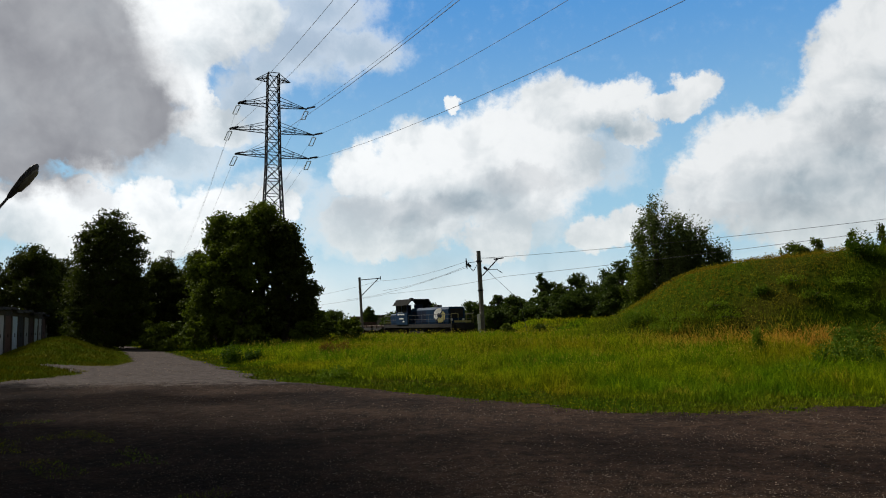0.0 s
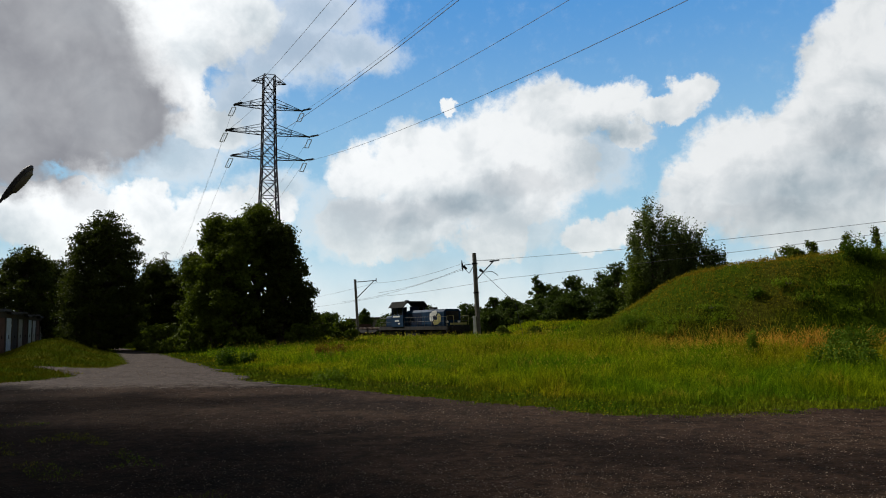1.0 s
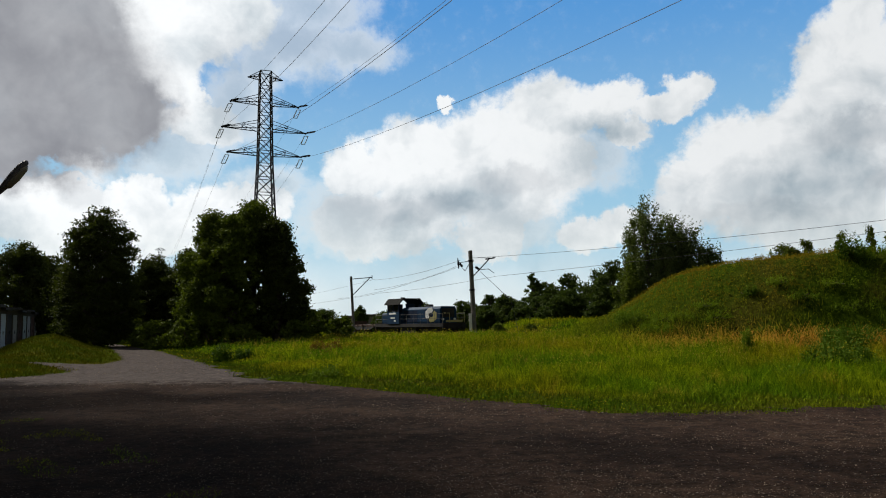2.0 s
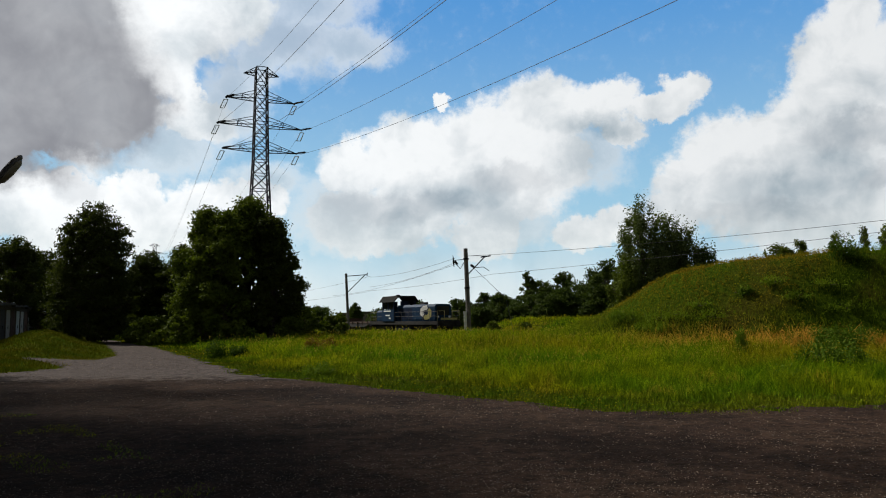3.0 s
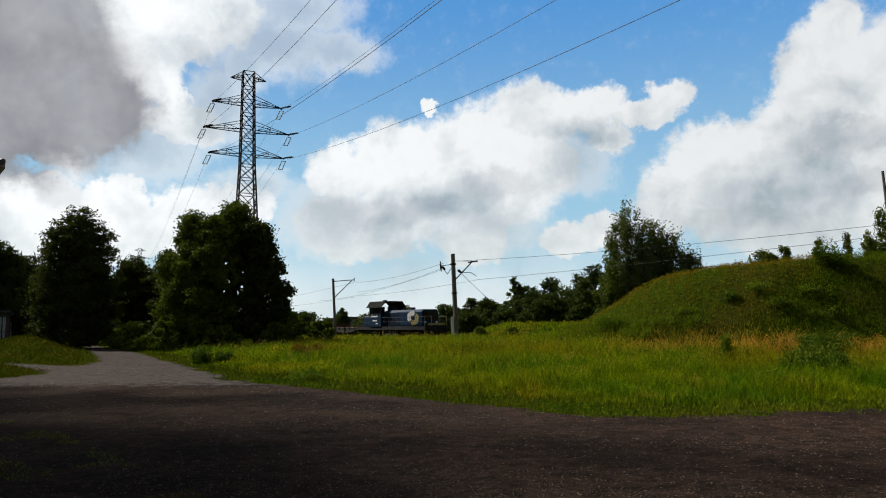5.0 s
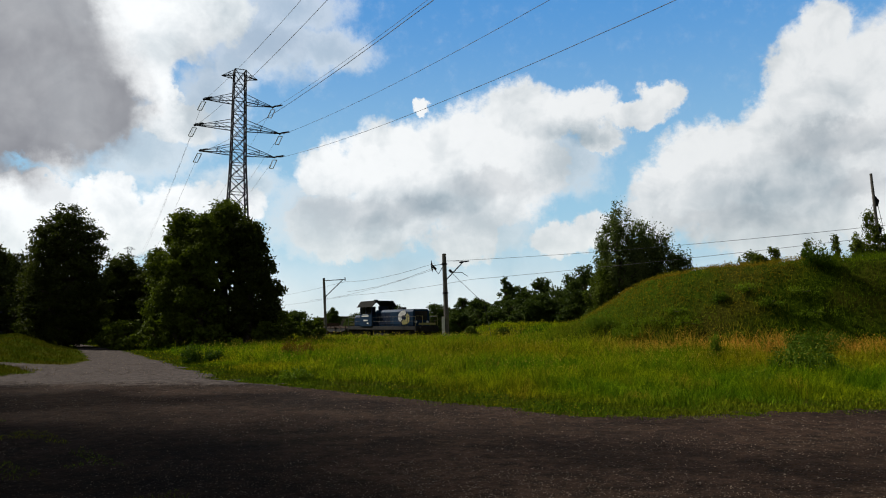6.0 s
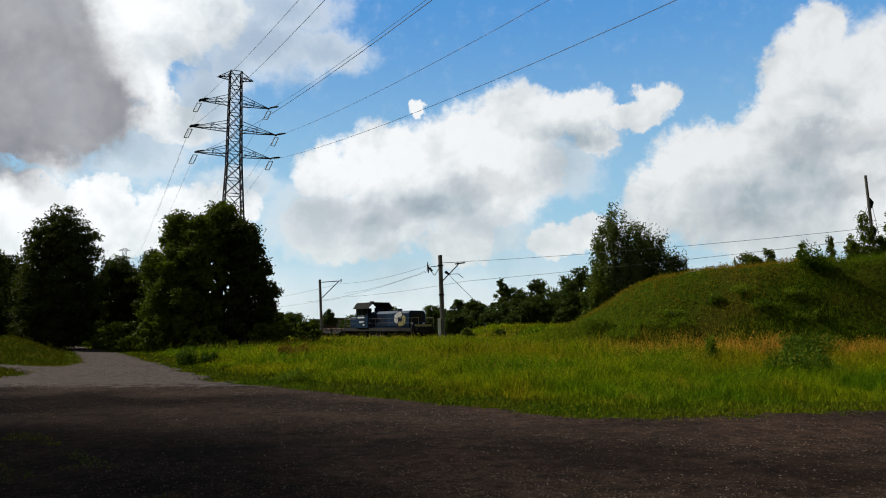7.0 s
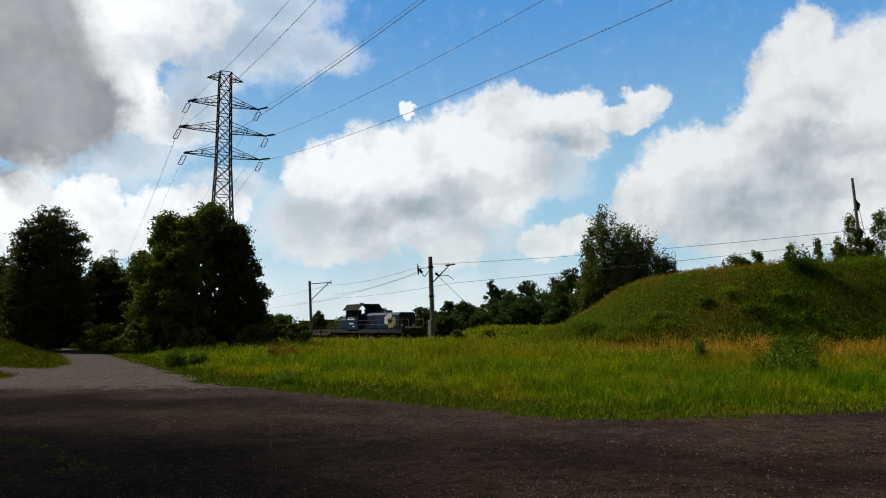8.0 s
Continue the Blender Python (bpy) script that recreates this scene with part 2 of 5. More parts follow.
def grass_mat():
    m, t, b = material("grass", 0.9, 0.0, 0.02)
    geo = t.add("ShaderNodeNewGeometry")
    pos, rnd = geo.outputs["Position"], geo.outputs["Random Per Island"]
    s = t.add("ShaderNodeSeparateXYZ", {0: pos})
    patch = t.noise(pos, 0.28, 4.0, 0.6).outputs["Fac"]
    fine = t.noise(pos, 1.3, 3.0, 0.6).outputs["Fac"]
    green = t.mix(rnd, rgb(0.066, 0.116, 0.003), rgb(0.32, 0.375, 0.008))
    lush = t.mix(rnd, rgb(0.032, 0.092, 0.003), rgb(0.17, 0.295, 0.008))
    olive = t.mix(rnd, rgb(0.12, 0.115, 0.004), rgb(0.38, 0.33, 0.010))
    wide = t.noise(pos, 0.11, 3.0, 0.5).outputs["Fac"]
    col = t.mix(t.step(patch, 0.42, 0.60), green, lush)
    col = t.mix(t.math("MULTIPLY", t.step(wide, 0.46, 0.60), 0.8), col, olive)
    tuft = t.noise(pos, 2.1, 3.0, 0.6).outputs["Fac"]
    col = t.mix(1.0, col, t.mix(t.step(tuft, 0.36, 0.64), rgb(0.62, 0.68, 0.7), rgb(1.28, 1.2, 1.1)), "MULTIPLY")
    dry = t.mix(rnd, rgb(0.42, 0.20, 0.022), rgb(0.74, 0.38, 0.06))
    # ripe grasses stand in a belt along the foot of the bank
    ex = t.math("POWER", t.math("DIVIDE", t.math("SUBTRACT", s.outputs[0], 34.0), 30.0), 2.0)
    ey = t.math("POWER", t.math("DIVIDE", t.math("SUBTRACT", s.outputs[1], 32.0), 8.5), 2.0)
    ring = t.math("SQRT", t.math("ADD", ex, ey))
    belt = t.math("ABSOLUTE", t.math("SUBTRACT", t.math("ADD", ring, t.math("MULTIPLY", t.math("SUBTRACT", patch, 0.5), 0.35)), 1.10))
    ripe = t.math("MULTIPLY", t.math("MULTIPLY", t.step(belt, 0.17, 0.05), t.step(s.outputs[0], 5.0, 10.0)), t.step(s.outputs[1], 31.0, 28.0))
    # the bank carries shorter, duller turf, brown along its brow
    bank = t.step(ring, 0.99, 0.93)
    wob = t.math("MULTIPLY", t.math("SUBTRACT", patch, 0.5), 2.4)
    brow = t.step(t.math("ADD", s.outputs[2], wob), 0.9, 2.7, 0.25, 1.0)
    dull = t.mix(t.math("MULTIPLY", brow, t.step(patch, 0.70, 0.48)), t.mix(rnd, rgb(0.052, 0.115, 0.004), rgb(0.180, 0.250, 0.010)), t.mix(rnd, rgb(0.115, 0.088, 0.006), rgb(0.275, 0.195, 0.015)))
    # past the spur the face is overgrown with rank dark herbs
    past = t.math("ADD", t.math("SUBTRACT", t.math("MULTIPLY", s.outputs[0], 0.539), t.math("MULTIPLY", s.outputs[1], 0.844)), 16.12)
    rank = t.math("MULTIPLY", t.step(t.math("ADD", past, wob), 0.2, 1.5), t.step(s.outputs[0], 8.5, 11.0))
    dull = t.mix(t.math("MULTIPLY", rank, 0.92), dull, t.mix(rnd, rgb(0.032, 0.078, 0.003), rgb(0.140, 0.210, 0.008)))
    col = t.mix(bank, col, dull)
    fine = t.math("MULTIPLY", fine, t.math("SUBTRACT", 1.0, t.math("MULTIPLY", bank, 0.30)))
    f = t.math("MULTIPLY", t.math("ADD", t.math("MULTIPLY", ripe, 0.95), t.math("MULTIPLY", t.step(fine, 0.52, 0.75, 0, 0.45), t.math("SUBTRACT", 1.0, t.math("MULTIPLY", bank, 0.8))), clamp=True), t.step(rnd, 0.1, 0.5))
    col = t.mix(f, col, dry)
    wire_up(t, b, col)
    tr = t.add("ShaderNodeBsdfTranslucent", {0: col})
    mx = t.add("ShaderNodeMixShader", {0: 0.42, 1: b.outputs[0], 2: tr.outputs[0]})
    t.add("ShaderNodeOutputMaterial", {0: mx.outputs[0]}, is_active_output=True)
    return m


def lawn_mat(name, a, c, d, e):
    m, t, b = material(name, 0.9, 0.0, 0.02)
    geo = t.add("ShaderNodeNewGeometry")
    pos, rnd = geo.outputs["Position"], geo.outputs["Random Per Island"]
    patch = t.noise(pos, 0.6, 4.0, 0.6).outputs["Fac"]
    col = t.mix(t.step(patch, 0.38, 0.62), t.mix(rnd, rgb(*a), rgb(*c)), t.mix(rnd, rgb(*d), rgb(*e)))
    wire_up(t, b, col)
    return m


def soil_mat():
    m, t, b = material("turf", 1.0, 0.0, 0.0)
    pos = t.add("ShaderNodeNewGeometry").outputs["Position"]
    n1, n2 = t.noise(pos, 0.35, 5.0, 0.6).outputs["Fac"], t.noise(pos, 7.0, 5.0, 0.7).outputs["Fac"]
    a = t.mix(t.step(n2, 0.3, 0.7), rgb(0.014, 0.028, 0.002), rgb(0.048, 0.074, 0.005))
    c = t.mix(t.step(n2, 0.3, 0.7), rgb(0.028, 0.030, 0.004), rgb(0.070, 0.066, 0.009))
    wire_up(t, b, t.mix(t.step(n1, 0.4, 0.65), a, c), n2, 0.8, 0.08)
    return m


def road_mat():
    m, t, b = material("gravelled asphalt", 0.95, 0.0, 0.04)
    pos = t.add("ShaderNodeNewGeometry").outputs["Position"]
    big, mid = t.noise(pos, 0.22, 5.0, 0.6).outputs["Fac"], t.noise(pos, 2.2, 5.0, 0.65).outputs["Fac"]
    stretch = t.add("ShaderNodeMapping", {"Vector": pos, "Scale": (0.4, 0.75, 1.0), "Rotation": (0, 0, 0.5)}).outputs[0]
    ruts = t.noise(stretch, 0.8, 4.0, 0.6).outputs["Fac"]
    grit = t.add("ShaderNodeTexVoronoi", {"Vector": pos, "Scale": 26.0})
    pebble = t.add("ShaderNodeTexVoronoi", {"Vector": pos, "Scale": 14.0})
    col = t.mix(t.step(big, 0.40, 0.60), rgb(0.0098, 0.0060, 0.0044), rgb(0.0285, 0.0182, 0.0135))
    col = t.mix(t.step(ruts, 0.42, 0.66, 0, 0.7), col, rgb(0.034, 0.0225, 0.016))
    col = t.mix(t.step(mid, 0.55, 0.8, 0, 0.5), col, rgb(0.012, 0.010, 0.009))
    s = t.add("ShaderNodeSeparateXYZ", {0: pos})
    # gravel turns paler up the lane; the yard's shade edge is painted in here
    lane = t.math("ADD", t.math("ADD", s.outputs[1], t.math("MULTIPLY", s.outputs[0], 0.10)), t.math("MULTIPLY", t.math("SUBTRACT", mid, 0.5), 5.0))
    cell = t.add("ShaderNodeTexVoronoi", {"Vector": pos, "Scale": 7.0})
    tone = t.add("ShaderNodeSeparateColor", {0: cell.outputs["Color"]}).outputs[0]
    rubble = t.noise(pos, 5.0, 8.0, 0.8).outputs["Fac"]
    tone = t.math("ADD", t.math("ADD", t.math("MULTIPLY", tone, 0.12), t.math("MULTIPLY", t.step(rubble, 0.43, 0.57), 0.6)), t.math("MULTIPLY", t.step(mid, 0.36, 0.66), 0.38))
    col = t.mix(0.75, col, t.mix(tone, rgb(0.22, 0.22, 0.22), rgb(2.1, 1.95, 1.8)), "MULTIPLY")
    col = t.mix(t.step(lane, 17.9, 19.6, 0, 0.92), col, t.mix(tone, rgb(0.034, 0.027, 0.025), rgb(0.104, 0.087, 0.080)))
    pick = t.math("MULTIPLY", t.step(grit.outputs["Distance"], 0.28, 0.12), t.step(t.add("ShaderNodeSeparateColor", {0: grit.outputs["Color"]}).outputs[0], 0.5, 0.9))
    col = t.mix(t.math("MULTIPLY", pick, 0.7), col, rgb(0.15, 0.12, 0.095))
    pick2 = t.math("MULTIPLY", t.step(pebble.outputs["Distance"], 0.22, 0.12), t.step(t.add("ShaderNodeSeparateColor", {0: pebble.outputs["Color"]}).outputs[1], 0.82, 0.9))
    col = t.mix(pick2, col, rgb(0.16, 0.14, 0.12))
    h = t.math("ADD", t.math("MULTIPLY", grit.outputs["Distance"], -0.6), t.math("MULTIPLY", mid, 1.5))
    wire_up(t, b, col, h, 0.9, 0.03)
    return m


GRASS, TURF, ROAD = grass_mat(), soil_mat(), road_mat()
LAWN = lawn_mat("trodden olive turf", (0.065, 0.095, 0.003), (0.21, 0.245, 0.008), (0.12, 0.112, 0.004), (0.30, 0.25, 0.012))
EDGE = lawn_mat("short green turf", (0.040, 0.085, 0.003), (0.135, 0.225, 0.007), (0.070, 0.090, 0.003), (0.19, 0.215, 0.008))


# ---- mesh helpers ----
class Shape:
    """Collects vertices and faces of one mesh."""

    def __init__(self):
        self.v, self.f = [], []

    def add(self, verts, faces):
        o = len(self.v)
        self.v += [tuple(p) for p in verts]
        self.f += [tuple(i + o for i in f) for f in faces]
        return self

    def box(self, x0, y0, z0, x1, y1, z1, m=None):
        p = [Vector((x, y, z)) for z in (z0, z1) for y in (y0, y1) for x in (x0, x1)]
        if m is not None:
            p = [m @ q for q in p]
        return self.add(p, [(0, 2, 3, 1), (4, 5, 7, 6), (0, 1, 5, 4), (2, 6, 7, 3), (0, 4, 6, 2), (1, 3, 7, 5)])

    def tube(self, points, radii, sides=6):
        """A bent, tapering rod through the points."""
        pts = [Vector(p) for p in points]
        if not hasattr(radii, "__len__"):
            radii = [radii] * len(pts)
        verts, faces = [], []
        for i, p in enumerate(pts):
            d = (pts[min(i + 1, len(pts) - 1)] - pts[max(i - 1, 0)]).normalized()
            side = d.cross(Vector((0, 0, 1)) if abs(d.z) < 0.9 else Vector((0, 1, 0))).normalized()
            up = side.cross(d)
            for k in range(sides):
                a = math.tau * (k + 0.5) / sides
                verts.append(p + (side * math.cos(a) + up * math.sin(a)) * radii[i])
        for i in range(len(pts) - 1):
            for k in range(sides):
                a, b = i * sides + k, i * sides + (k + 1) % sides
                faces.append((a, b, b + sides, a + sides))
        faces += [tuple(range(sides))[::-1], tuple(range((len(pts) - 1) * sides, len(pts) * sides))]
        return self.add(verts, faces)

    def prism(self, outline, y0, y1, m=None):
        """An outline in x and z, pushed along y."""
        n = len(outline)
        p = [Vector((x, y, z)) for y in (y0, y1) for x, z in outline]
        if m is not None:
            p = [m @ q for q in p]
        return self.add(p, [tuple(range(n)), tuple(range(2 * n - 1, n - 1, -1))] + [(i + n, (i + 1) % n + n, (i + 1) % n, i) for i in range(n)])


def link(name, shape, mat, smooth=False):
    me = bpy.data.meshes.new(name)
    me.from_pydata(shape.v, [], shape.f)
    me.materials.append(mat)
    if smooth:
        me.polygons.foreach_set("use_smooth", [True] * len(me.polygons))
    me.update()
    return new(name, me)


def part(name, shape, mat, parent, label="", smooth=False):
    ob = link(name, shape, mat, smooth)
    ob.parent = parent
    if label:
        tagged(ob, label)
    return ob


def thing(name, m, label, category, group="", kind=""):
    ob = new(name)
    ob.matrix_world = m
    ob.empty_display_size = 0.3
    return tagged(ob, label, category, group, kind)


def heavy(name, verts, tri, mat):
    """One mesh from numpy arrays of vertices and faces of one size."""
    me = bpy.data.meshes.new(name)
    k = tri.shape[1]
    me.vertices.add(len(verts))
    me.vertices.foreach_set("co", verts.astype(np.float32).ravel())
    me.loops.add(tri.size)
    me.loops.foreach_set("vertex_index", tri.astype(np.int32).ravel())
    me.polygons.add(len(tri))
    me.polygons.foreach_set("loop_start", np.arange(len(tri), dtype=np.int32) * k)
    me.materials.append(mat)
    me.update(calc_edges=True)
    return new(name, me)


# ---- the ground ----
def smooth(a, b, v):
    t = np.clip((v - a) / (b - a), 0, 1)
    return t * t * (3 - 2 * t)


def wave(x, y, s, p=0.0):
    return np.sin(x * s + p) * np.cos(y * s * 1.13 + 1.7 * p) + 0.5 * np.sin((x + y) * s * 1.9 + 2.3 * p)


# right-hand road edge: x of the turf for a given y, as seen along the track
EDGE_X = [-31.0, -17.75, -8.48, -6.08, -3.09, -0.22, 1.75, 2.96, 4.37, 6.96, 16.0, 40.0]
EDGE_Y = [64.0, 42.9, 25.5, 20.8, 17.9, 14.5, 12.4, 11.5, 11.7, 12.0, 13.0, 14.0]


def past_edge(x, y):
    """Metres beyond the road's far edge, into the meadow (minus: on the road)."""
    return (y - np.interp(x, EDGE_X, EDGE_Y)) * np.where(np.asarray(x) < 1.8, 0.62, 1.0)


def verge(x, y):
    """Metres into the turf on the garages' side of the lane."""
    a = (np.interp(y, [18.0, 21.5, 23.0, 27.0, 33.3, 67.0], [-60.0, -14.2, -13.2, -13.3, -15.4, -33.0]) - x) * 0.8
    return np.minimum(a, (y - 21.3) * 0.9)


def height(x, y):
    x, y = np.asarray(x, float), np.asarray(y, float)
    r = np.sqrt(((x - 34) / 30) ** 2 + ((y - 32) / 8.5) ** 2)
    lump = 1 + 0.045 * wave(x, y, 0.55) + 0.03 * wave(x, y, 0.27, 1) + 0.03 * wave(x, y, 1.3, 2)
    h = (3.6 + 0.04 * (x - 15)) * (1 - smooth(0.75, 1.02, r)) * lump
    h = h + 0.25 * smooth(3, 12, past_edge(x, y)) + 0.04 * wave(x, y, 0.7, 1) * smooth(0.5, 4, past_edge(x, y))
    h = h + (0.35 * smooth(0.2, 3.5, verge(x, y)) + 0.66 * np.exp(-((verge(x, y) - 3.4) / 2.0) ** 2) * smooth(28, 42, y) * (1 - smooth(60, 70, y))) * (1 - 0.75 * smooth(4.2, 6.5, verge(x, y))) + 0.03 * wave(x, y, 0.9, 4) * smooth(0, 2, verge(x, y))
    # a spur runs down the face of the bank, with hollows on both sides
    along, off = (x - 10.8) * 0.844 + (y - 26) * 0.539, (x - 10.8) * 0.539 - (y - 26) * 0.844
    face = (1 - smooth(0.86, 1.0, r)) * smooth(-2.0, 0.5, along) * (1 - smooth(2.6, 4.6, along))
    h = h + face * (0.20 * np.exp(-(off / 0.8) ** 2) - 0.20 * np.exp(-((off - 2.0) / 1.2) ** 2) - 0.15 * np.exp(-((off + 2.0) / 1.2) ** 2))
    q = 0.8 * y + 0.6 * x
    h = h + 1.65 * smooth(57.5, 70, q) * smooth(2, 9, x) * (y > 45)
    return h - 0.75 * smooth(43, 52, 0.8 * y + 0.6 * x) * (1 - smooth(0.05, 0.6, 4.0 * (1 - smooth(0.75, 1.02, r))))


def z_at(x, y):
    return float(height(x, y))


def grid(name, xs, ys, mat, lift=0.0, keep=None):
    X, Y = np.meshgrid(xs, ys)
    V = np.stack([X.ravel(), Y.ravel(), height(X, Y).ravel() + lift], 1)
    n, m = len(xs), len(ys)
    i = (np.arange(m - 1)[:, None] * n + np.arange(n - 1)[None, :]).ravel()
    F = np.stack([i, i + 1, i + n + 1, i + n], 1)
    if keep is not None:
        F = F[keep(V[F].mean(1))]
    ob = heavy(name, V, F, mat)
    ob.data.polygons.foreach_set("use_smooth", [True] * len(ob.data.polygons))
    return ob


axis = np.concatenate([-np.geomspace(70, 2500, 20)[::-1], np.arange(-66, 70, 0.8), np.geomspace(72, 2500, 20)])
ayis = np.concatenate([-np.geomspace(20, 2500, 16)[::-1], np.arange(-16, 100, 0.8), np.geomspace(102, 2600, 24)])
tagged(grid("ground", axis, ayis, TURF), "turf and soil of a grassy meadow with a bank", "ground", kind="structure")


def on_road(c):
    x, y = c[:, 0], c[:, 1]
    far = smooth(24, 36, y)
    rag = (0.22 * wave(x, y, 1.7) + 0.14 * wave(x, y, 4.1, 1) + 0.10 * wave(x, y, 9.3, 2)) * (1 - 0.7 * far)
    return (past_edge(x, y) < 0.25 - 0.25 * far + rag) & (verge(x, y) < 0.3 - 0.3 * far + rag + 2.2 * np.exp(-((x + 16.5) / 2.6) ** 2 - ((y - 27.5) / 1.6) ** 2)) & (y < 66)


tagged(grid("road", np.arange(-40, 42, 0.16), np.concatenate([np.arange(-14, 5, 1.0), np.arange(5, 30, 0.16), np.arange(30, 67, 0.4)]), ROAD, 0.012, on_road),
       "worn gravelled asphalt lane and yard, yard shade in its colour", "road", kind="structure")


# ---- grass ----
def blades(name, x, y, tall, wide, seed, mat, label):
    rng = np.random.default_rng(seed)
    n = len(x)
    z = height(x, y) - 0.02
    a, lean = rng.uniform(0, math.tau, n), rng.uniform(0.05, 0.95, n) * tall
    b = rng.uniform(0, math.tau, n)
    sx, sy = np.cos(a) * wide * 0.5, np.sin(a) * wide * 0.5
    lx, ly = np.cos(b) * lean, np.sin(b) * lean
    P = np.stack([x, y, z], 1)
    S = np.stack([sx, sy, 0 * sx], 1)
    mid = P + np.stack([lx * 0.35, ly * 0.35, tall * 0.55], 1)
    tip = P + np.stack([lx, ly, tall], 1)
    V = np.stack([P - S, P + S, mid + S * 0.8, mid - S * 0.8, tip], 1).reshape(-1, 3)
    i = np.arange(n)[:, None] * 5
    F = np.concatenate([i + [0, 1, 2], i + [0, 2, 3], i + [3, 2, 4]], 1).reshape(-1, 3)
    return tagged(heavy(name, V, F, mat), label, "grass", kind="stuff")


rng = np.random.default_rng(4)
count = 430000
gy = 11.0 * (86.0 / 11.0) ** rng.uniform(0, 1, count)
gx = gy * rng.uniform(-0.72, 0.86, count)
into = past_edge(gx, gy)
rag = 0.22 * wave(gx, gy, 1.7) + 0.14 * wave(gx, gy, 4.1, 1)
thin = rng.uniform(0, 1, count) < smooth(-0.35, 0.7, into - rag)
ok = (into > -0.3) & thin
gx, gy, into = gx[ok], gy[ok], into[ok]
rise = smooth(1.0, 4.2, into + 0.8 * wave(gx, gy, 0.8, 5))
swell = 0.52 + 0.62 * smooth(-0.8, 1.0, wave(gx, gy, 0.9, 3)) + 0.24 * wave(gx, gy, 2.6, 1) + 0.14 * wave(gx, gy, 5.3, 2)
ring = np.sqrt(((gx - 34) / 30) ** 2 + ((gy - 32) / 8.5) ** 2)
belt = np.exp(-((ring - 1.12) / 0.12) ** 2) * (gy < 31)
on_bank = 1 - smooth(0.85, 1.0, ring)
rank = on_bank * smooth(0.2, 1.5, (gx - 10.8) * 0.539 - (gy - 26) * 0.844)
tall = (0.06 + (0.38 * swell + 0.36 * belt) * rise * (1 - 0.66 * on_bank + 0.5 * rank)) * rng.uniform(0.45, 1.25, len(gx))
wide = np.maximum(0.007, 0.00085 * gy) * rng.uniform(0.6, 1.4, len(gx)) * (1 - 0.55 * on_bank)
# broad-leaved herbs between the blades
pick = rng.uniform(0, 1, len(gx)) < 0.60 * (0.15 + 0.85 * smooth(0.1, 0.5, rise))
hx, hy = gx[pick] + rng.normal(0, 0.05, pick.sum()), gy[pick] + rng.normal(0, 0.05, pick.sum())
hz = height(hx, hy) + tall[pick] * rng.uniform(0.25, 0.95, len(hx))
hs = (np.maximum(0.016, 0.00125 * hy) * rng.uniform(0.6, 1.5, len(hx)))[:, None]
ha = rng.normal(size=(len(hx), 3)) * [1, 1, 0.6]
ha /= np.linalg.norm(ha, axis=1)[:, None]
hb = np.cross(ha, rng.normal(size=(len(hx), 3)))
hb /= np.linalg.norm(hb, axis=1)[:, None]
HP = np.stack([hx, hy, hz], 1)
HV = np.stack([HP - ha * hs, HP + hb * hs * 0.5, HP + ha * hs, HP - hb * hs * 0.5], 1).reshape(-1, 3)
tagged(heavy("meadow_herbs", HV, np.arange(len(hx))[:, None] * 4 + [0, 1, 2, 3], GRASS), "small leaves of herbs among the meadow grass", "herbs", kind="stuff")
low = rise < rng.uniform(0.02, 0.45, len(rise))
blades("edge_turf", gx[low], gy[low], tall[low] * 1.3, wide[low], 8, EDGE, "short trodden turf along the road's edge")
blades("meadow_grass", gx[~low], gy[~low], tall[~low], wide[~low], 5, GRASS, "tall uncut green and ripe yellow meadow grass")

count = 85000
vy = 21 * (75 / 21) ** rng.uniform(0, 1, count)
vx = vy * rng.uniform(-0.80, -0.36, count)
ok = verge(vx, vy) > rng.uniform(0.0, 0.7, count) + 2.2 * np.exp(-((vx + 16.5) / 2.6) ** 2 - ((vy - 27.5) / 1.6) ** 2)
vx, vy = vx[ok], vy[ok]
blades("verge_grass", vx, vy, 0.10 * rng.uniform(0.5, 1.6, len(vx)), 0.02 * rng.uniform(0.7, 1.4, len(vx)), 6, LAWN, "short trodden grass beside the lane")
count = 60000
vy, vx = rng.uniform(5, 12.5, count), rng.uniform(-9, -2.2, count)
ok = (vx < -6.7 + (12.2 - vy) * 0.85) & (wave(vx, vy, 1.6, 2) + 0.4 * wave(vx, vy, 4.0, 3) > 0.5)
vx, vy = vx[ok], vy[ok]
blades("corner_grass", vx, vy, 0.04 * rng.uniform(0.5, 1.6, len(vx)), 0.009 * rng.uniform(0.7, 1.4, len(vx)), 7, GRASS, "patchy short grass breaking through the yard's edge")


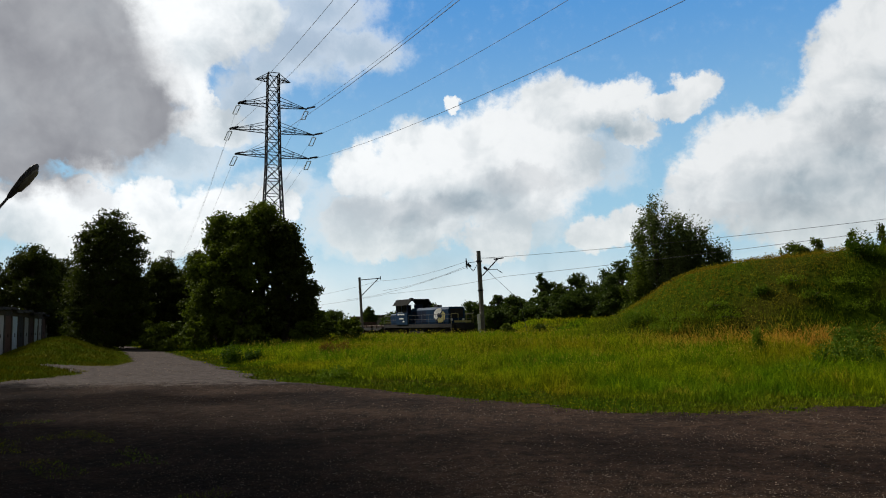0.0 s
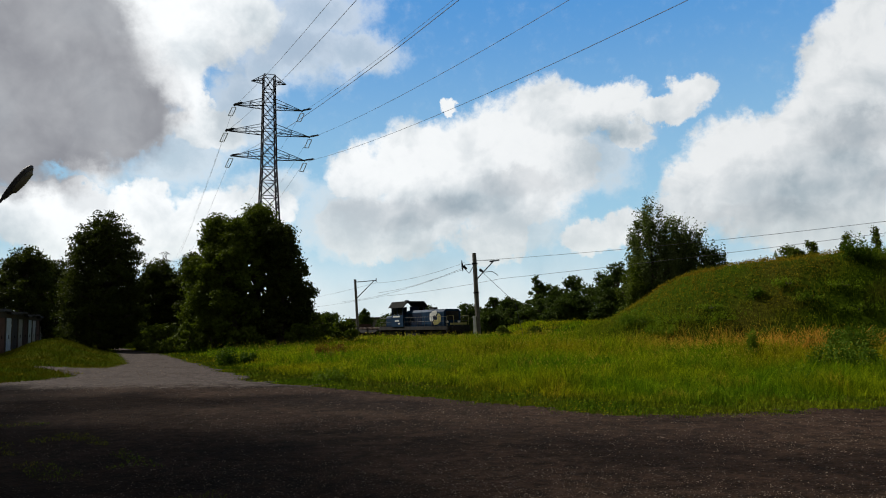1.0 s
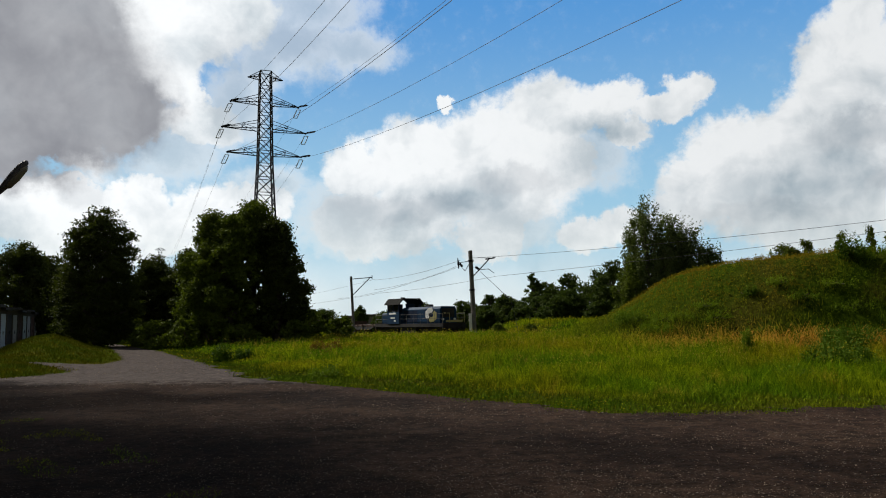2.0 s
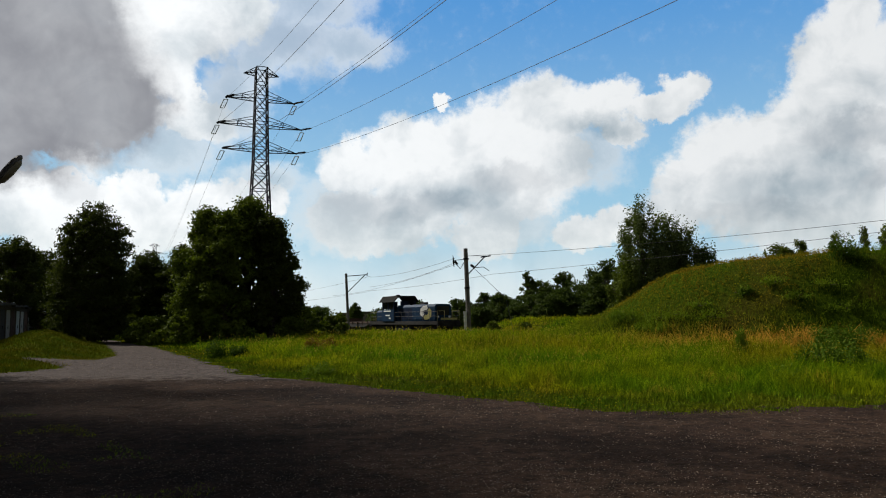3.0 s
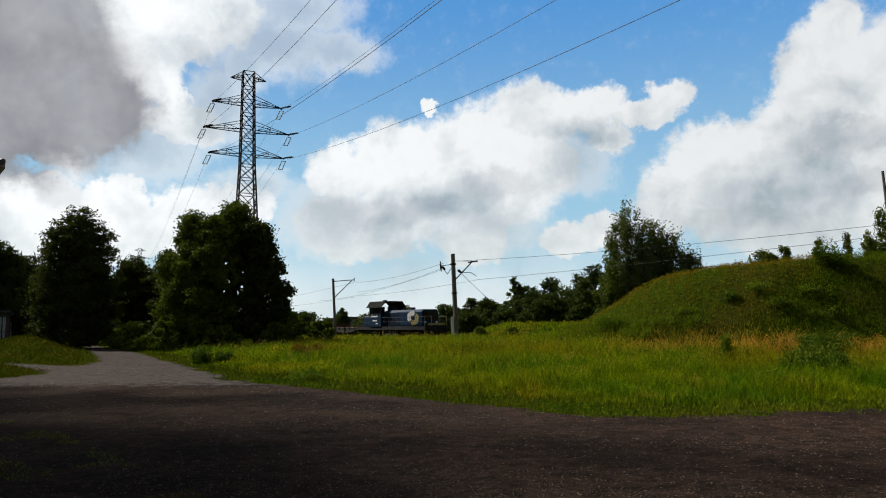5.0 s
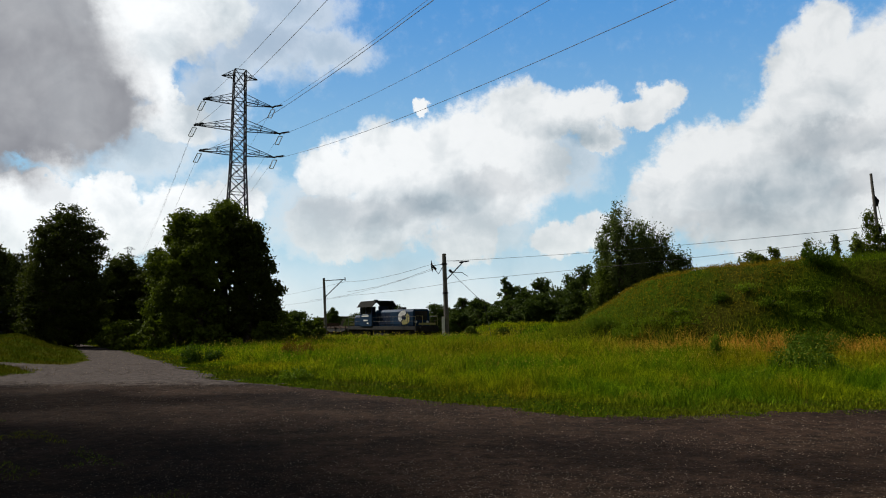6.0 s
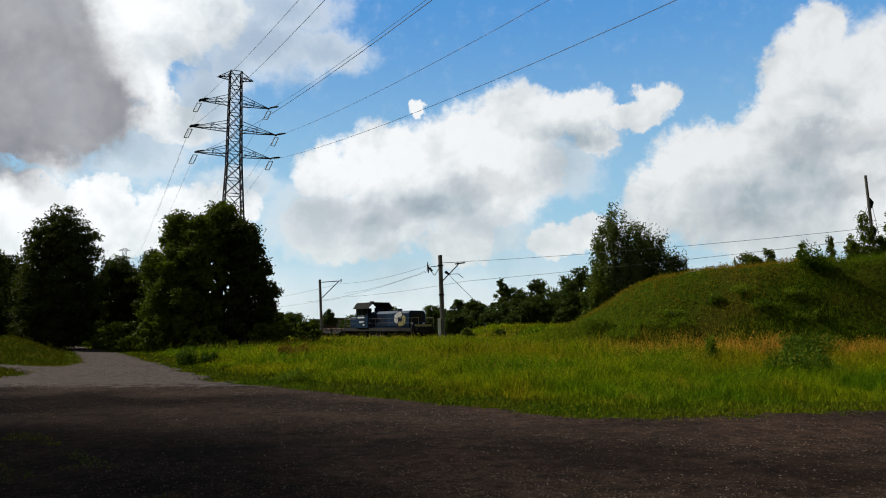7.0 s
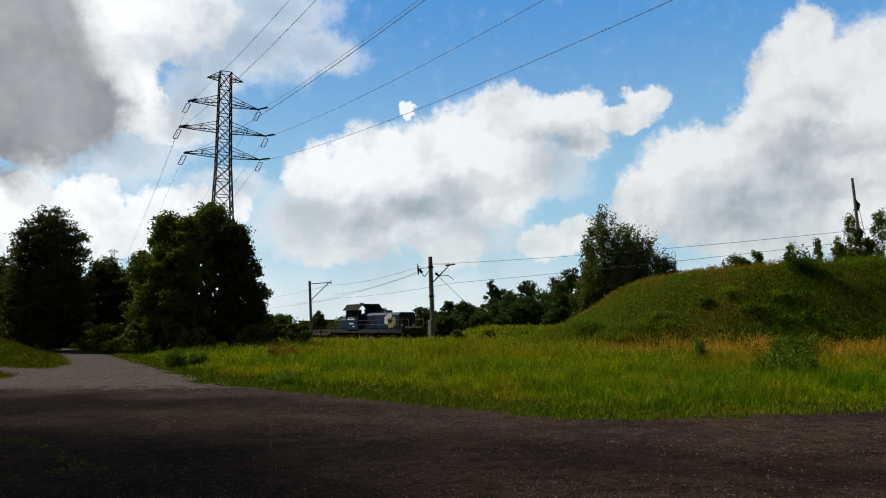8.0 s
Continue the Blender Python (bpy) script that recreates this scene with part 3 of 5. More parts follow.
# ---- trees ----
def crown_mesh(lobes, n, leaf, seed, mat, parent, name="crown", label="", hollow=0.45, droop=0.55, gaps=()):
    """Leaves in many small clumps over the outer parts of some ellipsoids; few grow in the slanting gaps (x, z, half width, half height)."""
    rng = np.random.default_rng(seed)
    vol = np.array([l[3] * l[4] * l[5] for l in lobes]) ** 0.6
    L = np.array(lobes)
    clumps = max(40, n // 45)
    which = rng.choice(len(lobes), clumps, p=vol / vol.sum())
    d = rng.normal(size=(clumps, 3))
    d /= np.linalg.norm(d, axis=1)[:, None]
    rad = (hollow + (1.08 - hollow) * rng.uniform(0, 1, clumps) ** 0.5)[:, None]
    C = L[which, :3] + d * rad * L[which, 3:6]
    size = rng.uniform(0.35, 1.3, clumps) * np.minimum(np.mean(L[which, 3:6], axis=1), 0.9) * 0.22 + leaf * 0.8
    k = rng.integers(0, clumps, n)
    P = C[k] + rng.normal(size=(n, 3)) * size[k][:, None] * [0.8, 0.8, droop]
    # some sprays reach out past the clumps
    out = rng.uniform(0, 1, n) < 0.03
    P[out] += rng.normal(size=(out.sum(), 3)) * size[k][out][:, None] * 0.5
    for x, z, rx, rz in gaps:
        bare = ((P[:, 0] + 0.28 * P[:, 1] - x) / rx) ** 2 + ((P[:, 2] - z) / rz) ** 2 < rng.uniform(0.5, 1.3, n)
        P = P[~(bare & (rng.uniform(0, 1, n) < 0.985))]
        n = len(P)
    a = rng.normal(size=(n, 3))
    a /= np.linalg.norm(a, axis=1)[:, None]
    b = np.cross(a, rng.normal(size=(n, 3)))
    b /= np.linalg.norm(b, axis=1)[:, None]
    s = (leaf * rng.uniform(0.6, 1.3, n))[:, None]
    V = np.stack([P - a * s, P + b * s * 0.5, P + a * s, P - b * s * 0.5], 1).reshape(-1, 3)
    F = np.arange(n)[:, None] * 4 + [0, 1, 2, 3]
    ob = heavy(name, V, F, mat)
    ob.parent = parent
    return tagged(ob, label) if label else ob


def tree(name, x, y, lobes, n, leaf, seed, mat, label, category="tree", trunk=0.25, group="", hollow=0.45, base=None, droop=0.55, gaps=()):
    rnd = random.Random(seed)
    t = thing(name, pose(x, y, z_at(x, y) - 0.05 if base is None else base), label, category, group)
    wood = Shape()
    top = max(l[2] for l in lobes) * 0.93
    pts = [(0, 0, 0)] + [(rnd.uniform(-0.12, 0.12) * k, rnd.uniform(-0.12, 0.12) * k, top * k / 4) for k in (1, 2, 3, 4)]
    wood.tube(pts, [trunk * 1.25, trunk, trunk * 0.75, trunk * 0.5, trunk * 0.12], 8)
    part("trunk", wood, BARK, t)
    stout = max(l[3] for l in lobes) * 0.3
    for l in lobes:
        if l[3] < stout:
            continue
        limb = Shape()
        z0 = min(top * 0.7, max(0.3 * l[2], l[2] - l[5] * 1.2, 0.2))
        a = Vector((0, 0, z0))
        b = Vector(l[:3])
        mid = a.lerp(b, 0.5) + Vector((rnd.uniform(-0.2, 0.2), rnd.uniform(-0.2, 0.2), 0.1))
        limb.tube([a, mid, b, b + Vector((rnd.uniform(-0.4, 0.4) * l[3], rnd.uniform(-0.4, 0.4) * l[4], l[5] * 0.3))], [trunk * 0.55, trunk * 0.4, trunk * 0.22, trunk * 0.06], 5)
        part("limb", limb, BARK, t)
    crown_mesh(lobes, n, leaf, seed, mat, t, hollow=hollow, droop=droop, gaps=gaps)
    return t


def round_lobes(w, h, low, seed, k=9, d=None, dome=4.0):
    """Lobes that fill a domed, bumpy crown of width w from height low to h."""
    rnd = random.Random(seed)
    d = d or w
    out = [(0, 0, low + (h - low) * 0.45, w * 0.34, d * 0.34, (h - low) * 0.40), (rnd.uniform(-0.06, 0.06) * w, 0, low + (h - low) * 0.86, w * 0.22, d * 0.22, (h - low) * 0.13)]
    k = int(k * 1.7)
    for i in range(k):
        f = (i + 0.5) / k
        z = low + (h - low) * (0.05 + 0.84 * f)
        edge = 0.54 * (1 - f ** dome) ** 0.7 * (0.84 + 0.16 * min(1, f / 0.25))
        r = rnd.uniform(0.10, 0.19)
        reach = max(0.02, edge - r * rnd.uniform(0.75, 1.15))
        a = i * 2.4 + rnd.uniform(-0.5, 0.5)
        out.append((math.cos(a) * w * reach, math.sin(a) * d * reach, z, w * r, d * r, min(w * r, (h - low) * 0.16) * rnd.uniform(0.8, 1.2)))
    return out


# the clump by the lane: crowns grown together over shrubs
for name, x, y, w, h, low, k, n, leaf, seed, mat, words in (
        ("broadleaf_tree", -15.6, 46.0, 4.2, 9.0, 0.4, 12, 38000, 0.11, 11, LEAF_MID, "dense dark green broadleaf tree beside the lane"),
        ("broadleaf_tree", -13.2, 46.8, 4.7, 9.8, 0.5, 13, 40000, 0.11, 12, LEAF_MID, "tallest dark green tree in the clump by the lane"),
        ("broadleaf_tree", -11.3, 45.8, 3.9, 8.2, 0.3, 12, 36000, 0.11, 13, LEAF_DARK, "dark green tree at the meadow's edge"),
        ("broadleaf_tree", -14.3, 45.2, 4.4, 8.7, 0.3, 12, 34000, 0.11, 22, LEAF_MID, "leafy olive-green tree in the middle of the clump"),
        ("lime_tree", -26.1, 52.0, 5.7, 10.3, 0.5, 20, 60000, 0.10, 14, LEAF_DARK, "tall oval dark green tree behind the garages"),
        ("broadleaf_tree", -36.2, 58.5, 6.7, 8.5, 0.8, 12, 32000, 0.12, 15, LEAF_DARK, "dark rounded tree standing over the garages"),
        ("broadleaf_tree", -24.6, 58.0, 4.6, 7.3, 0.2, 11, 28000, 0.125, 16, LEAF_DARK, "rounded dark green tree over the end of the lane"),
        ("broadleaf_tree", -21.0, 57.0, 4.8, 7.6, 0.2, 11, 28000, 0.125, 17, LEAF_DARK, "dark green tree crowding the lane"),
        ("broadleaf_tree", -30.0, 73.0, 7.5, 7.4, 1.5, 10, 22000, 0.16, 18, LEAF_DARK, "dark tree arching over the far lane"),
        ("broadleaf_tree", -38.0, 66.0, 7.5, 7.6, 0.3, 10, 20000, 0.16, 81, LEAF_DARK, "dark tree behind the row of garages"),
        ("broadleaf_tree", -32.8, 64.0, 5.4, 6.2, 0.1, 10, 18000, 0.14, 82, LEAF_DARK, "low dark tree at the lane's bend"),
        ("broadleaf_tree", -34.5, 80.0, 9.0, 7.0, 0.0, 10, 18000, 0.18, 83, LEAF_DARK, "dark thicket closing the end of the lane"),
        ("broadleaf_tree", -26.0, 84.0, 9.0, 6.0, 0.0, 10, 18000, 0.18, 84, LEAF_DARK, "dark thicket behind the lane")):
    # the sky shows through between the stems of the clump
    holes = [(gx - x + 0.28 * (46 - y), gz, rx, rz) for gx, gz, rx, rz in ((-13.2, 4.6, 0.24, 0.5), (-12.85, 3.6, 0.30, 0.55), (-13.45, 5.5, 0.2, 0.3), (-12.4, 4.9, 0.16, 0.3), (-12.45, 3.9, 0.18, 0.4), (-11.3, 3.2, 0.18, 0.3), (-12.6, 2.6, 0.24, 0.4), (-13.6, 3.7, 0.15, 0.25))] if 45 < y < 47 else ()
    lobes = round_lobes(w, h, low, seed, k, None, 3.6)
    if name == "lime_tree":
        tiers = [(z, w * 0.5 * (1 - max(0.0, (z - 3.8) / 6.9) ** 1.7) ** 0.5) for z in (1.2, 2.6, 4.0, 5.4, 6.8, 8.0)]
        lobes = [(0, 0, 4.8, w * 0.40, w * 0.40, 4.7), (0.1, 0, 9.4, 0.95, 0.95, 0.85), (-0.1, 0, 8.7, 1.6, 1.6, 0.9)] + [(math.cos(a + z) * r * 0.72, math.sin(a + z) * r * 0.72, z, r * 0.34, r * 0.34, 0.75) for z, r in tiers for a in (0.3, 1.2, 2.1, 3.0, 3.9, 4.8, 5.7)]
    tree(name, x, y, lobes, n, leaf, seed, mat, words, trunk=0.28, hollow=0.35, gaps=holes)


def spire_lobes(w, h, low, seed, taper=0.55, k=26):
    """Loose upright crown with drooping side boughs."""
    rnd = random.Random(seed)
    out = []
    for i in range(k):
        f = (i + 0.5) / k
        z = low + (h - low) * f
        reach = w * 0.5 * (1 - f) ** taper * rnd.uniform(0.35, 0.98)
        a = i * 2.4 + rnd.uniform(-0.4, 0.4)
        out.append((math.cos(a) * reach, math.sin(a) * reach, z, w * rnd.uniform(0.08, 0.17) * (1.1 - 0.5 * f), w * rnd.uniform(0.08, 0.17) * (1.1 - 0.5 * f), (h - low) * rnd.uniform(0.04, 0.08)))
    return out


def plume_lobes(w, h, low, seed, k=14, lean=0.0):
    """Upright or hanging plumes of foliage under a peaked, uneven top."""
    rnd = random.Random(seed)
    out = [(lean * 0.5, 0, low + (h - low) * 0.45, w * 0.26, w * 0.26, (h - low) * 0.42)]
    for i in range(k):
        f = ((i + 0.5) / k) ** 0.6
        a = i * 2.4 + rnd.uniform(-0.4, 0.4)
        tip = low + (h - low) * (1.0 - 0.50 * f ** 1.7) * rnd.uniform(0.90, 1.02)
        half = (tip - low) * rnd.uniform(0.16, 0.30)
        out.append((math.cos(a) * w * 0.42 * f + lean * (tip - low) / (h - low), math.sin(a) * w * 0.42 * f, tip - half, w * rnd.uniform(0.07, 0.12), w * rnd.uniform(0.07, 0.12), half))
        if f > 0.45:
            out.append((math.cos(a + 0.5) * w * 0.42 * f, math.sin(a + 0.5) * w * 0.42 * f, low + (tip - half * 2 - low) * 0.45, w * rnd.uniform(0.09, 0.13), w * 0.11, max(0.25, (tip - half * 2 - low) * 0.5)))
    return out


for x, y, w, h, n, k, lean, mat, words in (
        (19.0, 68.0, 5.6, 13.0, 30000, 19, -0.4, LEAF_BIRCH, "tall birch with hanging grey-green plumes"),
        (21.3, 68.6, 5.0, 12.0, 24000, 29, 0.0, LEAF_BIRCH, "birch with an upright top beside the tallest one"),
        (23.1, 68.2, 4.4, 10.2, 16000, 30, 0.0, LEAF_BIRCH, "slim birch at the edge of the bank"),
        (24.5, 67.4, 4.6, 7.8, 13000, 32, 0.5, LEAF_FAR, "low dark-leaved tree beside the birches"),
        (17.2, 67.2, 4.4, 7.2, 12000, 34, 0.0, LEAF_MID, "leafy green tree below the birches")):
    tree("birch_tree" if mat == LEAF_BIRCH else "broadleaf_tree", x, y, plume_lobes(w, h, 0.2, k, 20, lean), n, 0.11, k, mat, words, trunk=0.16, hollow=0.1, droop=1.3)

# the woods beyond the railway
for k, (x, y, top, w, kind) in enumerate((
        (-18.0, 100, 4.2, 6.4, "r"), (-22.5, 96, 4.2, 6.6, "r"), (-17.1, 132, 5.4, 3.2, "r"), (-11.5, 125, 4.2, 6.4, "r"), (-5.0, 105, 5.2, 5.8, "r"),
        (-1.4, 120, 4.6, 6.2, "r"), (1.4, 100, 5.0, 4.4, "r"), (3.8, 112, 4.4, 6.4, "r"), (5.7, 108, 5.2, 5.2, "s"), (8.3, 113, 4.8, 6.0, "r"),
        (10.9, 95, 7.2, 4.6, "s"), (13.2, 97, 6.4, 5.4, "r"), (15.6, 95, 7.5, 5.6, "r"), (19.2, 92, 7.8, 5.6, "r"), (18.0, 80, 8.0, 4.4, "r"), (17.0, 88, 6.0, 5.8, "r"),
        (10.6, 90, 4.4, 5.6, "r"), (-8.0, 128, 3.8, 7.0, "r"), (22.0, 84, 8.6, 5.6, "r"), (14.2, 86, 5.0, 5.0, "r"), (7.4, 98, 4.2, 5.0, "r"),
        (26.5, 86, 7.6, 6.0, "r"), (4.4, 96, 3.4, 4.0, "r"))):
    top -= 1.2 if x > 8 else 0.4
    lobes = round_lobes(w, top, 0.0, 40 + k, 8) if kind == "r" else spire_lobes(w, top, 0.0, 40 + k)
    tree("woodland_tree", x, y, lobes, 7500, 0.15, 40 + k, LEAF_FAR, "dark green tree in the woods beyond the railway" if kind == "r" else "dark spiry tree in the woods beyond the railway", trunk=0.15, group="woods beyond the railway", hollow=0.3)
# undergrowth that closes the gap below the woods
for k, (x, y, top, w) in enumerate(((-27, 104, 3.0, 9), (-26, 138, 3.4, 11), (-12, 138, 3.6, 9), (-32, 122, 3.2, 9), (-6, 134, 3.6, 9), (-11, 122, 3.0, 7), (-4, 118, 3.0, 9), (3, 116, 3.0, 9), (9, 106, 3.2, 8), (13, 92, 3.4, 7), (18, 80, 3.6, 6), (12.5, 84, 2.8, 6))):
    tree("hedge_bush", x, y, round_lobes(w, top, -0.1, 70 + k, 8, 2.5), 7000, 0.15, 70 + k, LEAF_FAR, "low dark undergrowth below the woods", "bush", 0.06, "undergrowth", hollow=0.2)

# bushes on the bank
for k, (x, y, top, w) in enumerate(((16.9, 36, 1.55, 1.7), (18.15, 36, 1.65, 0.8), (17.6, 36.4, 1.1, 1.2), (20.2, 36.5, 1.7, 0.95), (21.4, 36, 2.0, 0.5), (22.2, 35.6, 2.15, 0.55), (22.8, 36, 1.5, 1.2), (23.3, 36, 3.3, 1.0), (24.9, 36, 3.2, 1.5), (24.1, 36, 1.6, 1.2))):
    lobes = plume_lobes(w, top, 0.05, 90 + k, 9) if w < 1.1 else round_lobes(w, top, 0.0, 90 + k, 8)
    tree("bank_bush", x, y, lobes, 1900 if w < 1 else 3800, 0.055, 90 + k, LEAF_MID, "young leafy bush on top of the grassy bank", "bush", 0.025, "bushes on the bank", hollow=0.1, droop=1.0)
# shrubs at the foot of the clump and by the lane
for k, (x, y, top, w) in enumerate(((-19.6, 47, 1.9, 3.2), (-16.6, 44, 1.9, 2.4), (-13.0, 44, 1.6, 2.6), (-9.6, 47.6, 2.2, 2.6), (-9.9, 44.6, 1.5, 1.8), (-22.8, 52, 1.6, 2.0), (-7.6, 48.5, 1.7, 2.0), (4.4, 67.5, 1.6, 1.4), (7.3, 66.0, 1.5, 1.6))):
    tree("shrub", x, y, round_lobes(w, top, 0.0, 110 + k, 7), 3600, 0.11, 110 + k, LEAF_MID, "dark leafy shrub below the clump of trees", "shrub", 0.05, "shrubs by the lane")
# rank weeds
TALL, HERB = "clump of tall dark green weeds in the meadow", "slim leafy stalk standing over the grass"
for k, (x, y, top, w, mat, words) in enumerate(((-9.7, 30, 0.75, 0.9, LEAF_WEED, TALL), (-8.9, 30.4, 0.6, 0.7, LEAF_WEED, TALL), (9.0, 21.8, 1.15, 0.22, LEAF_HERB, HERB), (8.2, 28.6, 0.6, 1.3, LEAF_HERB, TALL), (7.4, 30.0, 0.6, 1.3, LEAF_HERB, TALL),
                                                (9.7, 18.8, 0.75, 0.9, LEAF_WEED, TALL),
                                                (10.6, 19.5, 0.85, 1.0, LEAF_WEED, TALL),
                                                (10.5, 18.5, 0.80, 1.1, LEAF_WEED, TALL),
                                                (12.2, 22.8, 0.95, 1.1, LEAF_WEED, TALL),
                                                (13.4, 23.8, 1.00, 1.2, LEAF_WEED, TALL),
                                                (11.9, 28.3, 0.45, 0.4, LEAF_WEED, "dark leafy weed on the slope of the bank"),
                                                (7.7, 29.8, 0.30, 1.1, LEAF_HERB, "leafy green herbs on the grassy bank"),
                                                (8.2, 29.5, 0.28, 1.2, LEAF_HERB, "leafy green herbs on the grassy bank"),
                                                (8.7, 29.0, 0.30, 1.4, LEAF_HERB, "leafy green herbs on the grassy bank"),
                                                (9.3, 28.8, 0.30, 1.3, LEAF_HERB, "leafy green herbs on the grassy bank"),
                                                (10.5, 28.1, 0.35, 1.1, LEAF_HERB, "leafy green herbs on the grassy bank"),
                                                (13.0, 28.0, 0.23, 1.1, LEAF_HERB, "leafy green herbs on the grassy bank"),
                                                (13.5, 27.3, 0.25, 1.2, LEAF_HERB, "leafy green herbs on the grassy bank"),
                                                (14.7, 27.2, 0.25, 1.3, LEAF_HERB, "leafy green herbs on the grassy bank"),
                                                (15.0, 26.6, 0.25, 1.3, LEAF_HERB, "leafy green herbs on the grassy bank"),
                                                (10.3, 28.7, 0.20, 1.0, LEAF_HERB, "leafy green herbs on the grassy bank"),
                                                (13.0, 24.9, 0.95, 1.1, LEAF_WEED, TALL),
                                                (12.6, 23.1, 1.05, 1.2, LEAF_WEED, TALL),
                                                (14.2, 24.6, 0.90, 1.1, LEAF_WEED, TALL),
                                                (15.7, 27.8, 0.95, 1.0, LEAF_WEED, TALL),
                                                (11.6, 21.7, 0.70, 1.0, LEAF_WEED, TALL),
                                                (12.2, 25.1, 0.70, 0.9, LEAF_WEED, TALL),
                                                (-0.5, 21.9, 0.38, 0.8, LEAF_HERB, "low green tuft of weeds in the grass"),
                                                (7.5, 15.7, 0.38, 0.8, LEAF_HERB, "low green tuft of weeds in the grass"),
                                                (-3.7, 20.7, 0.38, 0.8, LEAF_HERB, "low green tuft of weeds in the grass"),
                                                (2.5, 23.8, 0.38, 0.8, LEAF_HERB, "low green tuft of weeds in the grass"),
                                                (-5.1, 29.2, 0.75, 0.8, LEAF_DOCK, "rusty brown clump of dock among the grass"),
                                                (-6.1, 32.5, 0.75, 0.8, LEAF_DOCK, "rusty brown clump of dock among the grass"),
                                                (-5.5, 32.9, 0.75, 0.8, LEAF_DOCK, "rusty brown clump of dock among the grass"))):
    mound = [(0, 0, top * 0.42, w * 0.5, w * 0.5, top * 0.5), (0.2 * w, 0, top * 0.3, w * 0.35, w * 0.35, top * 0.4), (-0.25 * w, 0.1, top * 0.35, w * 0.3, w * 0.3, top * 0.45)]
    tree("tall_weed", x, y, mound, 900 if "bank" in words else 2600, 0.04 if mat == LEAF_WEED else 0.03, 130 + k, mat, words, "weed", 0.01, "weeds", hollow=0.0, droop=0.9)
# the tree beside the yard that shades its corner
tree("unseen_shade_tree", -14.4, 12.2, round_lobes(7.6, 17.0, 2.2, 21, 20), 48000, 0.17, 21, LEAF_DARK, "spreading dark tree that shades the corner of the yard", trunk=0.35, hollow=0.1)
# unseen, very tall and thin-leaved: added to throw loose half shade over the yard
tree("unseen_shade_tree", -26.5, 23.5, round_lobes(13.0, 33.0, 11.0, 23, 24), 9000, 0.22, 23, LEAF_DARK, "very tall unseen dark tree added to half shade the yard", trunk=0.45, hollow=0.1)


# ---- power line ----
def beam(s, a, b, r):
    s.tube([a, b], r * 1.0, 4)


def crossarm(side, half, z, body, drop):
    """One lattice arm: two lower chords, a hanger and struts."""
    s = Shape()
    tip = (side * half, 0, z)
    for y in (-body, body):
        beam(s, (side * body, y, z), tip, 0.06)
        beam(s, (side * body, y, z + drop), tip, 0.04)
        for f in (0.45,):
            x = side * (body + (half - body) * f)
            beam(s, (x, y * (1 - f), z), (x, y * (1 - f), z + drop * (1 - f)), 0.04)
            x2 = side * (body + (half - body) * 0.05)
            beam(s, (x2, y * 0.95, z), (x, y * (1 - f), z + drop * (1 - f)), 0.035)
    for f in (0.35, 0.7):
        x = side * (body + (half - body) * f)
        beam(s, (x, -body * (1 - f), z), (x, body * (1 - f), z), 0.035)
    return s


def pylon(name, m, label, full=True):
    t = thing(name, m, label, "pylon")
    H, base, waist, z_w = 30.6, 1.7, 0.80, 19.5

    def half(z):
        return base + (waist - base) * z / z_w if z < z_w else waist - 0.18 * (z - z_w) / (H - z_w)

    legs = []
    for sx in (-1, 1):
        for sy in (-1, 1):
            s = Shape()
            zs = [0, 6, 12, z_w, 25, H]
            s.tube([(sx * half(z), sy * half(z), z) for z in zs], [0.13, 0.12, 0.115, 0.105, 0.095, 0.085], 4)
            part("leg", s, STEEL, t)
    levels = [0, 3.6, 6.8, 9.6, 12.0, 14.2, 16.2, 18.0, 19.6, 21.1, 22.6, 24.1, 25.6, 27.2, 28.8, H]
    for face in range(4):
        s = Shape()
        q = Matrix.Rotation(face * math.pi / 2, 3, "Z")
        for a, b in zip(levels, levels[1:]):
            ha, hb = half(a), half(b)
            beam(s, q @ Vector((-ha, -ha, a)), q @ Vector((hb, -hb, b)), 0.05)
            beam(s, q @ Vector((ha, -ha, a)), q @ Vector((-hb, -hb, b)), 0.05)
            beam(s, q @ Vector((-hb, -hb, b)), q @ Vector((hb, -hb, b)), 0.05)
        part("bracing", s, STEEL, t)
    for z, reach, drop in ((29.8, 2.0, 0.7), (26.75, 3.9, 0.95), (23.65, 4.8, 1.0), (20.75, 4.2, 1.0)):
        for side in (-1, 1):
            arm = part("crossarm", crossarm(side, reach, z, half(z), drop), STEEL, t)
            if reach > 2 and full:
                loop = Shape()
                x = side * reach
                # strain strings out along both spans, and the jumper that hangs between them
                for sy in (-1, 1):
                    rod = Shape()
                    pts = [(x, sy * 0.1, z + 0.05), (x + (0.85 if sy < 0 else 0.15), sy * 1.2, z + (0.02 if sy < 0 else 0.28))]
                    rod.tube(pts, 0.05, 6)
                    for k in range(9):
                        c = Vector(pts[0]).lerp(Vector(pts[1]), 0.12 + 0.09 * k)
                        rod.tube([c + Vector((0, -0.03, 0)), c + Vector((0, 0.03, 0))], 0.105, 8)
                    part("insulator_string", rod, STEEL, arm, "dark disc insulator string")
                # twin pale rods below the tip, held apart by two yokes
                for f in (-0.22, 0.22):
                    loop.tube([(x + f, 0, z - 0.30), (x + f - 0.42, 0, z - 1.32)], 0.055, 6)
                for f, zz in ((0, 0.30), (-0.42, 1.32)):
                    loop.tube([(x + f - 0.22, 0, z - zz), (x + f + 0.22, 0, z - zz)], 0.045, 6)
                part("suspension_string", loop, GLASSY, arm, "pale double insulator hanging below the arm")
    return t


